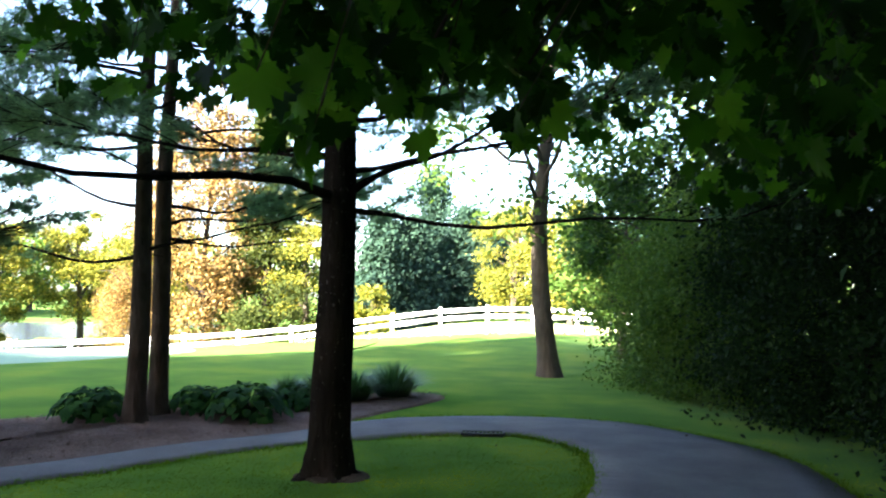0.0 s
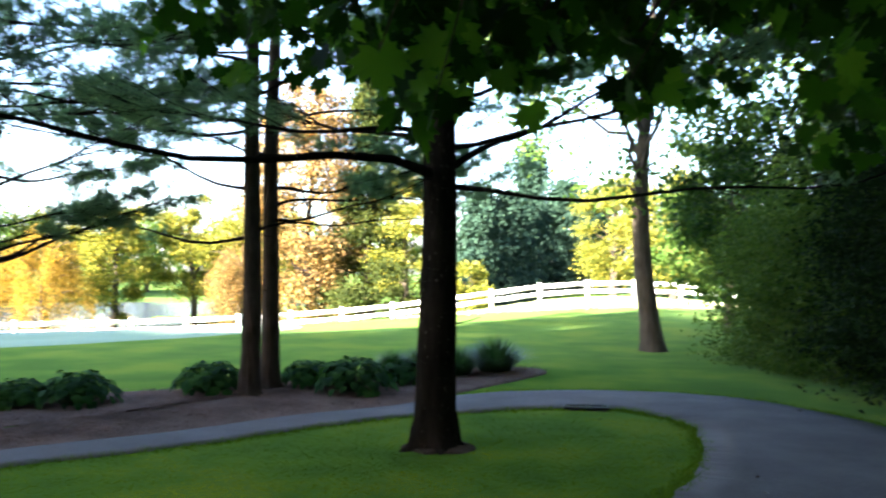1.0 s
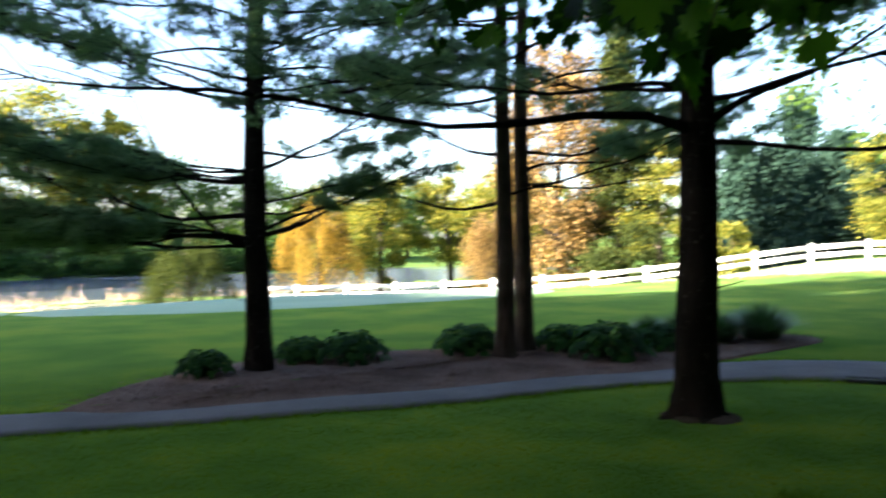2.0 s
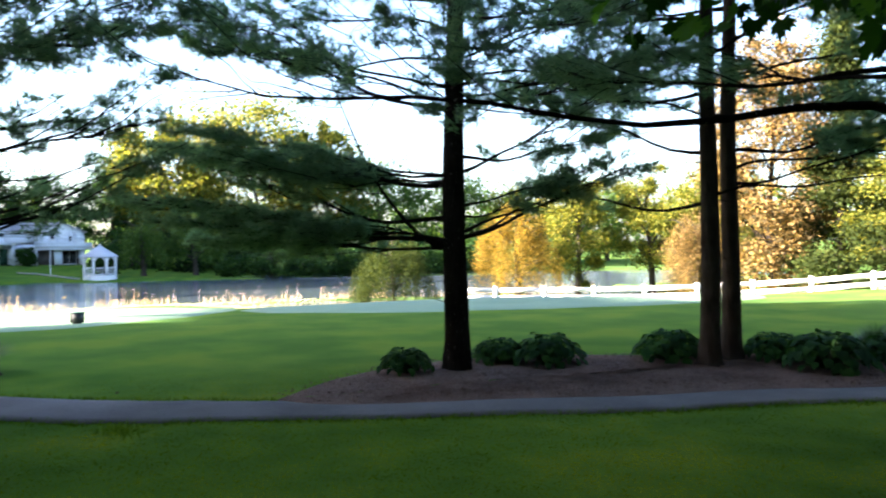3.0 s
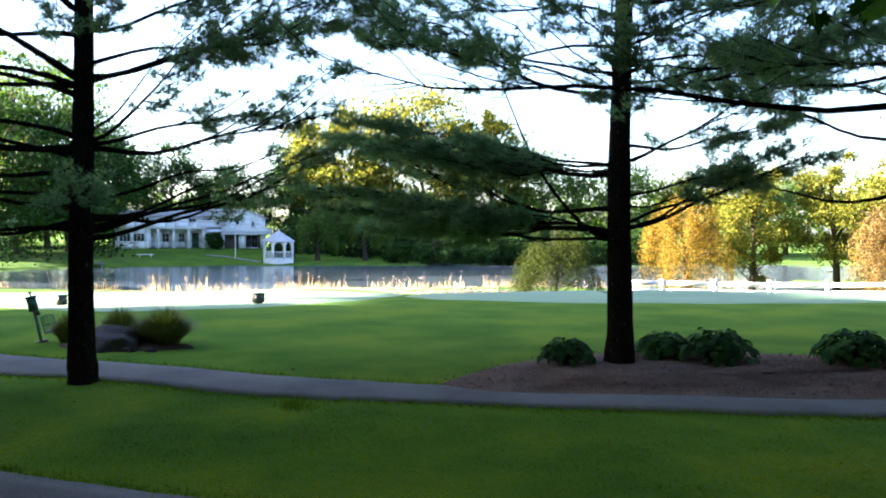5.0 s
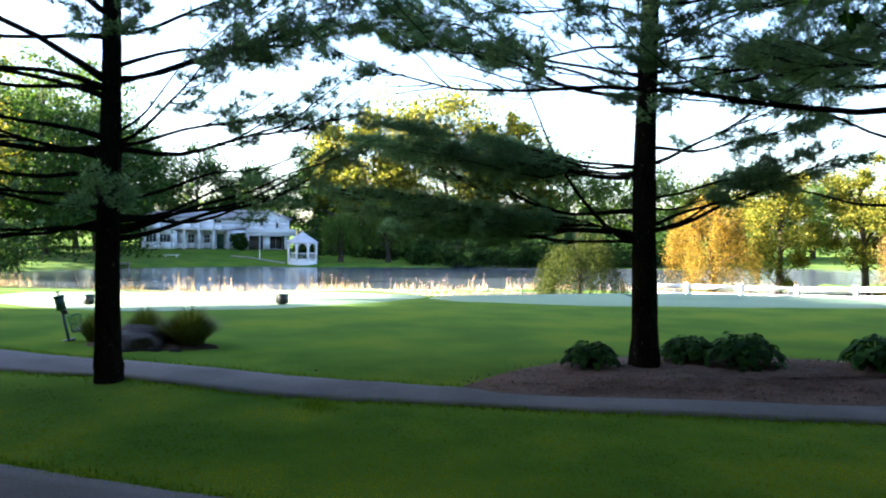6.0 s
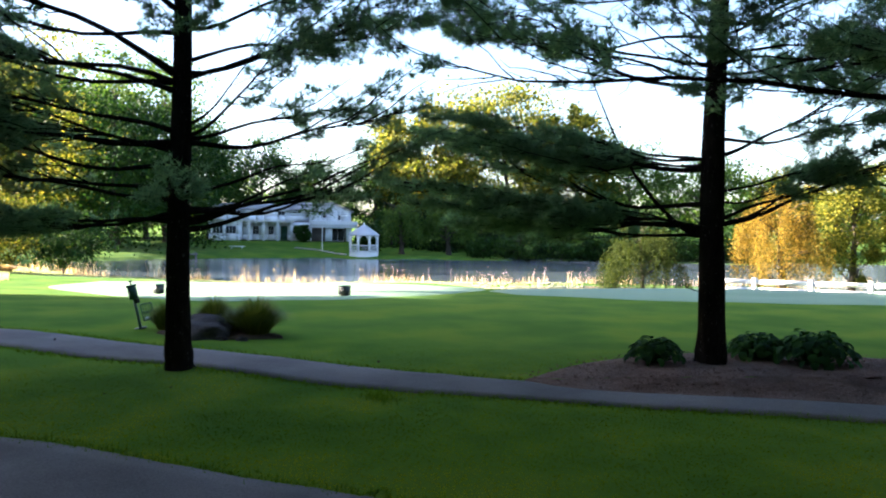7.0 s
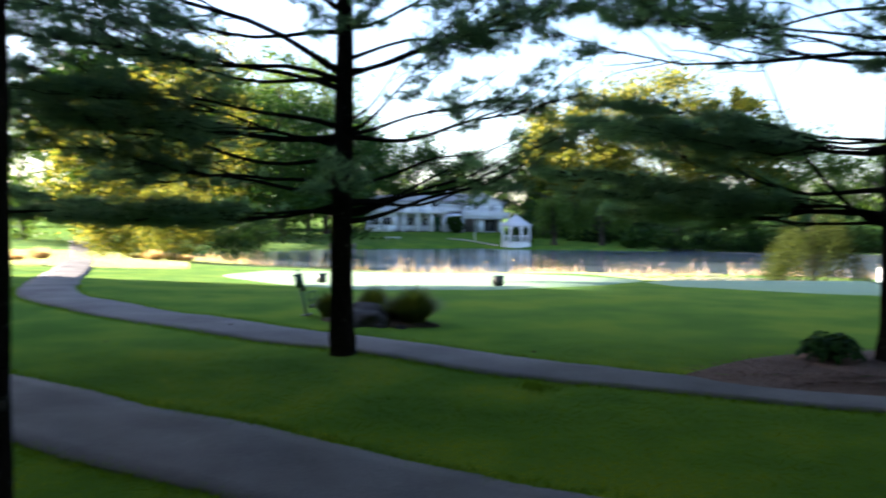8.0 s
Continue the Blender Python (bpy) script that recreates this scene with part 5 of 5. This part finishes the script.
# ---- house and gazebo across the lake ----
def prism(b, x0, x1, y0, y1, z0, peak, along="x", over=0.3):
    """A gable roof of some thickness over a rectangle; the ridge runs along x or y."""
    t = 0.16
    if along == "x":
        ym = (y0 + y1) / 2
        prof = [(y0 - over, z0 - 0.12), (ym, peak), (y1 + over, z0 - 0.12), (y1 + over, z0 - 0.12 - t), (ym, peak - t * 1.2), (y0 - over, z0 - 0.12 - t)]
        v = [(x, py, pz) for x in (x0 - over, x1 + over) for py, pz in prof]
    else:
        xm = (x0 + x1) / 2
        prof = [(x0 - over, z0 - 0.12), (xm, peak), (x1 + over, z0 - 0.12), (x1 + over, z0 - 0.12 - t), (xm, peak - t * 1.2), (x0 - over, z0 - 0.12 - t)]
        v = [(px, y, pz) for y in (y0 - over, y1 + over) for px, pz in prof]
    quads = [(i, (i + 1) % 6, 6 + (i + 1) % 6, 6 + i) for i in range(6)] + [(0, 5, 4, 1), (1, 4, 3, 2), (6, 7, 10, 11), (7, 8, 9, 10)]
    b.add(v, quads)


def wall_with_openings(x0, x1, z0, z1, y, thick, holes):
    """A wall in the xz plane from which windows and doors are cut."""
    b = Build()
    xs = sorted({x0, x1, *[h[0] for h in holes], *[h[1] for h in holes]})
    zs = sorted({z0, z1, *[h[2] for h in holes], *[h[3] for h in holes]})
    for xa, xb in zip(xs[:-1], xs[1:]):
        for za, zb in zip(zs[:-1], zs[1:]):
            cx, cz = (xa + xb) / 2, (za + zb) / 2
            if not any(h[0] < cx < h[1] and h[2] < cz < h[3] for h in holes):
                b.box((cx, y + thick / 2, cz), (xb - xa, thick, zb - za))
    return b


def window(parent, x0, x1, z0, z1, y, panes=2, rows=1):
    b = Build()
    w = 0.07
    for q in (x0 + w / 2, x1 - w / 2):
        b.box((q, y + 0.05, (z0 + z1) / 2), (w, 0.12, z1 - z0))
    for q in (z0 + w / 2, z1 - w / 2):
        b.box(((x0 + x1) / 2, y + 0.05, q), (x1 - x0 - 2 * w, 0.12, w))
    win = part("window", b, PAINT, parent, "white window frame")
    iw = (x1 - x0 - 2 * w) / panes
    ih = (z1 - z0 - 2 * w) / rows
    for i in range(panes):
        for j in range(rows):
            p = Build()
            p.box((x0 + w + iw * (i + 0.5), y + 0.07, z0 + w + ih * (j + 0.5)), (iw - 0.05, 0.02, ih - 0.05))
            part("pane", p, GLASS, win)
    p = Build()
    for i in range(1, panes):
        p.box((x0 + w + iw * i, y + 0.06, (z0 + z1) / 2), (0.05, 0.05, z1 - z0 - 2 * w))
    for j in range(1, rows):
        p.box(((x0 + x1) / 2, y + 0.06, z0 + w + ih * j), (x1 - x0 - 2 * w, 0.04, 0.05))
    if panes > 1 or rows > 1:
        part("mullion", p, PAINT, win)
    s = Build()
    s.box(((x0 + x1) / 2, y - 0.04, z0 - 0.04), (x1 - x0 + 0.1, 0.16, 0.06))
    part("sill", s, PAINT, win)


def house():
    yaw = 67.5
    x, y = yaw_at(yaw, 121)
    h = thing("house", (x, y, float(land(x, y)) - 0.05), "long white two-storey house with a porch and a balcony", "house")
    h.rotation_euler = (0, 0, radians(yaw))
    T = 0.25
    # garden room at the end, one step forward
    holes = [(-8.95, -7.4, 0.95, 2.2), (-7.1, -5.55, 0.95, 2.2)]
    part("wall", wall_with_openings(-9.45, -5.05, 0, 2.95, 0, T, holes), SIDING, h)
    for q in holes:
        window(h, *q, 0.02, 3, 1)
    # main block behind the porch
    holes = [(-3.35, -2.35, 0.85, 2.2), (-1.1, -0.2, 0.85, 2.2), (0.75, 1.75, 0.05, 2.25)]
    part("wall", wall_with_openings(-5.05, 2.45, 0, 2.75, 2.2, T, holes), SIDING, h)
    for q in holes[:2]:
        window(h, *q, 2.22, 2, 2)
    d = Build()
    d.box((1.25, 2.33, 1.14), (0.98, 0.06, 2.16))
    for z in (0.62, 1.6):
        d.box((1.25, 2.295, z), (0.66, 0.03, 0.75))
    door = part("door", d, GREEN_PLASTIC, h, "dark green panelled door")
    k = Build()
    k.tube([(0.9, 2.29, 1.05), (0.9, 2.22, 1.05)], [0.035, 0.035], 8)
    part("door_handle", k, IRON, door)
    b = Build()
    b.box((-5.05 + T / 2, 1.2, 1.375), (T, 1.99, 2.75))
    b.box((-9.45 + T / 2, 3.4, 1.45), (T, 6.2, 2.9))
    part("side_wall", b, SIDING, h)
    part("link_wall", wall_with_openings(2.45, 4.95, 0, 2.75, 1.0, T, []), SIDING, h)
    up = [(-8.75, -7.05, 3.75, 4.5), (-6.2, -5.0, 3.75, 4.5), (-2.9, -1.7, 3.75, 4.4), (0.3, 1.4, 3.75, 4.4)]
    part("upper_wall", wall_with_openings(-9.45, 4.95, 2.95, 4.72, 2.0, T, up), SIDING, h)
    for q in up:
        window(h, *q, 2.02, 2, 1)
    b = Build()
    b.box((-2.25, 6.5, 2.35), (14.4, 0.25, 4.7))
    b.box((-9.325, 4.3, 3.85), (0.25, 4.1, 1.8))
    part("back_wall", b, SIDING, h)
    b = Build()
    b.box((-3.4, 1.1, 2.86), (12.3, 2.5, 0.2))
    porch_top = part("porch_roof", b, PAINT, h)
    b = Build()
    b.box((-3.4, -0.17, 3.0), (12.4, 0.1, 0.1))
    part("gutter", b, PAINT, porch_top)
    for xx in (-3.8, -1.72, 0.3, 2.3):
        c = Build()
        c.box((xx, 0.05, 1.38), (0.3, 0.3, 2.74))
        c.box((xx, 0.05, 0.1), (0.4, 0.4, 0.2))
        c.box((xx, 0.05, 2.66), (0.4, 0.4, 0.12))
        part("column", c, PAINT, h)
    b = Build()
    b.box((-1.3, 1.05, 0.05), (7.4, 2.2, 0.1))
    part("porch_floor", b, STONE, h)
    b = Build()
    prism(b, -9.45, 4.9, 1.9, 6.6, 4.82, 5.55, "x", 0.35)
    part("roof", b, SHINGLE, h)
    b = Build()
    b.box((2.9, 4.4, 5.75), (0.6, 0.55, 0.8))
    b.box((2.9, 4.4, 6.18), (0.75, 0.7, 0.1))
    part("chimney", b, SIDING, h)
    # the gabled wing with its balcony
    holes = [(6.65, 7.4, 3.4, 4.3), (9.05, 9.55, 3.15, 3.95)]
    part("wing_wall", wall_with_openings(4.95, 11.05, 2.2, 4.5, 0.6, T, holes), SIDING, h)
    for q in holes:
        window(h, *q, 0.62, 1, 2)
    b = Build()
    b.add([(4.95, 0.6, 4.5), (11.05, 0.6, 4.5), (8.0, 0.6, 5.72), (4.95, 0.85, 4.5), (11.05, 0.85, 4.5), (8.0, 0.85, 5.72)], [(0, 1, 2), (3, 5, 4)])
    part("gable", b, SIDING, h)
    lo = [(8.25, 10.1, 0.05, 2.0)]
    part("wing_lower_wall", wall_with_openings(4.95, 11.05, 0, 2.2, 1.2, T, lo), DARK_WOOD, h, "dark timber lower wall")
    for q in lo:
        window(h, *q, 1.22, 2, 1)
    b = Build()
    b.box((5.075, 3.9, 2.3), (0.25, 4.6, 4.4))
    b.box((10.925, 3.9, 2.3), (0.25, 4.6, 4.4))
    b.box((8.0, 6.4, 2.3), (5.6, 0.25, 4.4))
    part("wing_side_wall", b, SIDING, h)
    b = Build()
    prism(b, 4.95, 11.05, 0.6, 6.7, 4.6, 5.92, "y", 0.35)
    part("wing_roof", b, SHINGLE, h)
    b = Build()
    prism(b, 2.2, 7.9, 1.6, 6.0, 4.82, 5.8, "x", 0.1)
    part("cross_roof", b, SHINGLE, h)
    b = Build()
    b.box((8.4, -0.1, 2.1), (7.0, 1.5, 0.18))
    deck = part("balcony", b, PAINT, h)
    b = Build()
    b.box((8.4, -0.8, 2.55), (7.0, 0.06, 0.72))
    b.box((8.4, -0.8, 2.95), (7.1, 0.14, 0.08))
    b.box((11.87, -0.1, 2.55), (0.06, 1.34, 0.72))
    part("parapet", b, PAINT, deck)
    for xx in (5.1, 11.7):
        c = Build()
        c.box((xx, -0.65, 1.0), (0.2, 0.2, 2.0))
        part("balcony_post", c, PAINT, h)
    for xx, w in ((7.7, 1.0), (10.65, 0.75)):
        b = Build()
        b.box((xx, -0.2, 1.0), (w, 0.12, 2.0))
        part("panel", b, SIDING, h)


house()


PALE_SHINGLE = two_scale("pale_shingle", [(0.3, (0.42, 0.42, 0.45)), (0.7, (0.52, 0.52, 0.55))], 0.8, 9.0, 0.3, 0.85, 0.3, 0.02)


def gazebo():
    yaw = 61.5
    x, y = yaw_at(yaw - 0.1, 94.5)
    g = thing("gazebo", (x, y, LAKE_Z + 0.36), "small white octagonal gazebo standing at the water's edge", "gazebo")
    g.rotation_euler = (0, 0, radians(yaw + 22.5))
    R = 1.74
    corner = [(R * math.cos(a), R * math.sin(a)) for a in np.arange(8) * math.pi / 4]
    b = Build()
    v = [(px * 1.04, py * 1.04, z) for z in (-0.3, 0.32) for px, py in corner]
    b.add(v, [(i, (i + 1) % 8, 8 + (i + 1) % 8, 8 + i) for i in range(8)])
    b.add([(0, 0, 0.32)] + [(px * 1.04, py * 1.04, 0.32) for px, py in corner], [(0, 1 + i, 1 + (i + 1) % 8) for i in range(8)])
    part("deck", b, PAINT, g)
    post = Build()
    post.box((0, 0, 1.35), (0.22, 0.22, 2.1))
    pm = post.mesh("post", PAINT)
    for i, (px, py) in enumerate(corner):
        p = part("post", pm, PAINT, g)
        p.location, p.rotation_euler = (px * 0.96, py * 0.96, 0), (0, 0, i * math.pi / 4)
        qx, qy = corner[(i + 1) % 8]
        mx, my, turn = (px + qx) / 2 * 0.96, (py + qy) / 2 * 0.96, i * math.pi / 4 + math.pi / 8 + math.pi / 2
        side = 2 * R * 0.96 * math.sin(math.pi / 8) - 0.15
        if i != 1:
            rl = Build()
            for z in (0.45, 1.12):
                rl.box((0, 0, z), (side, 0.07, 0.08))
            for q in np.linspace(-side / 2 + 0.07, side / 2 - 0.07, 5):
                rl.box((q, 0, 0.78), (0.045, 0.04, 0.6))
            r = part("railing", rl, PAINT, g)
            r.location, r.rotation_euler = (mx, my, 0), (0, 0, turn)
        ar = Build()
        for q in np.linspace(-1, 1, 9):
            drop = 0.16 + 0.46 * q * q
            ar.box((q * side / 2 * 0.9, 0, 2.38 - drop / 2), (side / 8, 0.06, drop))
        a = part("arch", ar, PAINT, g)
        a.location, a.rotation_euler = (mx, my, 0), (0, 0, turn)
    b = Build()
    eave = [(px * 1.14, py * 1.14, 2.36) for px, py in corner]
    ring = [(px * 0.14, py * 0.14, 3.42) for px, py in corner]
    low = [(px * 1.14, py * 1.14, 2.26) for px, py in corner]
    b.add(low + eave + ring, [(i, (i + 1) % 8, 8 + (i + 1) % 8, 8 + i) for i in range(8)] + [(8 + i, 8 + (i + 1) % 8, 16 + (i + 1) % 8, 16 + i) for i in range(8)])
    b.add([(0, 0, 3.5)] + ring, [(0, 1 + i, 1 + (i + 1) % 8) for i in range(8)])
    part("roof", b, PALE_SHINGLE, g, "pale grey shingled roof")
    b = Build()
    b.tube([(0, 0, 3.45), (0, 0, 3.62), (0, 0, 3.7)], [0.06, 0.09, 0.02], 8)
    part("finial", b, PAINT, g)


gazebo()


def far_spot(yaw, d):
    x, y = yaw_at(yaw, d)
    return x, y, float(land(x, y))


x, y, z = far_spot(64.3, 104)
fp = thing("flagpole", (x, y, z), "bare white flagpole on the far lawn", "flagpole")
b = Build()
b.tube([(0, 0, 0), (0, 0, 2.5), (0, 0, 4.6)], [0.06, 0.05, 0.035], 8)
part("pole", b, PAINT, fp)
b = Build()
b.tube([(0, 0, 4.6), (0, 0, 4.68), (0, 0, 4.74)], [0.03, 0.06, 0.01], 8)
part("ball", b, PAINT, fp)

x, y, z = far_spot(70.1, 107)
bn = thing("bench", (x, y, z), "low white bench on the lawn across the lake", "bench")
bn.rotation_euler = (0, 0, radians(72))
b = Build()
b.box((0, 0, 0.3), (2.0, 0.45, 0.09))
part("seat", b, PAINT, bn)
for q in (-0.65, 0.65):
    b = Build()
    b.box((q, 0, 0.12), (0.12, 0.36, 0.28))
    part("leg", b, PAINT, bn)

# low white edging that runs from the house down to the gazebo
ed = thing("edging", (0, 0, 0), "low pale timber edging along the far lawn walk", "edging")
e0, e1 = np.array(yaw_at(66.2, 108)), np.array(yaw_at(62.6, 95))
for i in range(9):
    p, q = e0 + (e1 - e0) * i / 9, e0 + (e1 - e0) * (i + 0.985) / 9
    m = (p + q) / 2
    rb = Build()
    rb.box((0, 0, 0.1), (float(np.hypot(*(q - p))), 0.10, 0.16))
    ob = part("board", rb, SHINGLE, ed)
    ob.location = (m[0], m[1], float(land(m[0], m[1])))
    ob.rotation_euler = (0, 0, math.atan2(q[1] - p[1], q[0] - p[0]))

x, y = yaw_at(73.6, 91)
dk = thing("dock", (x, y, LAKE_Z), "small grey timber dock at the far bank", "dock")
dk.rotation_euler = (0, 0, radians(74))
for i in range(10):
    b = Build()
    b.box((-1.35 + i * 0.3, 0, 0.42), (0.27, 3.0, 0.06))
    part("plank", b, DARK_WOOD, dk)
for qx in (-1.3, 1.3):
    for qy in (-1.3, 1.3):
        b = Build()
        b.tube([(qx, qy, -1.4), (qx, qy, 0.6)], [0.09, 0.09], 8)
        part("pile", b, DARK_WOOD, dk)
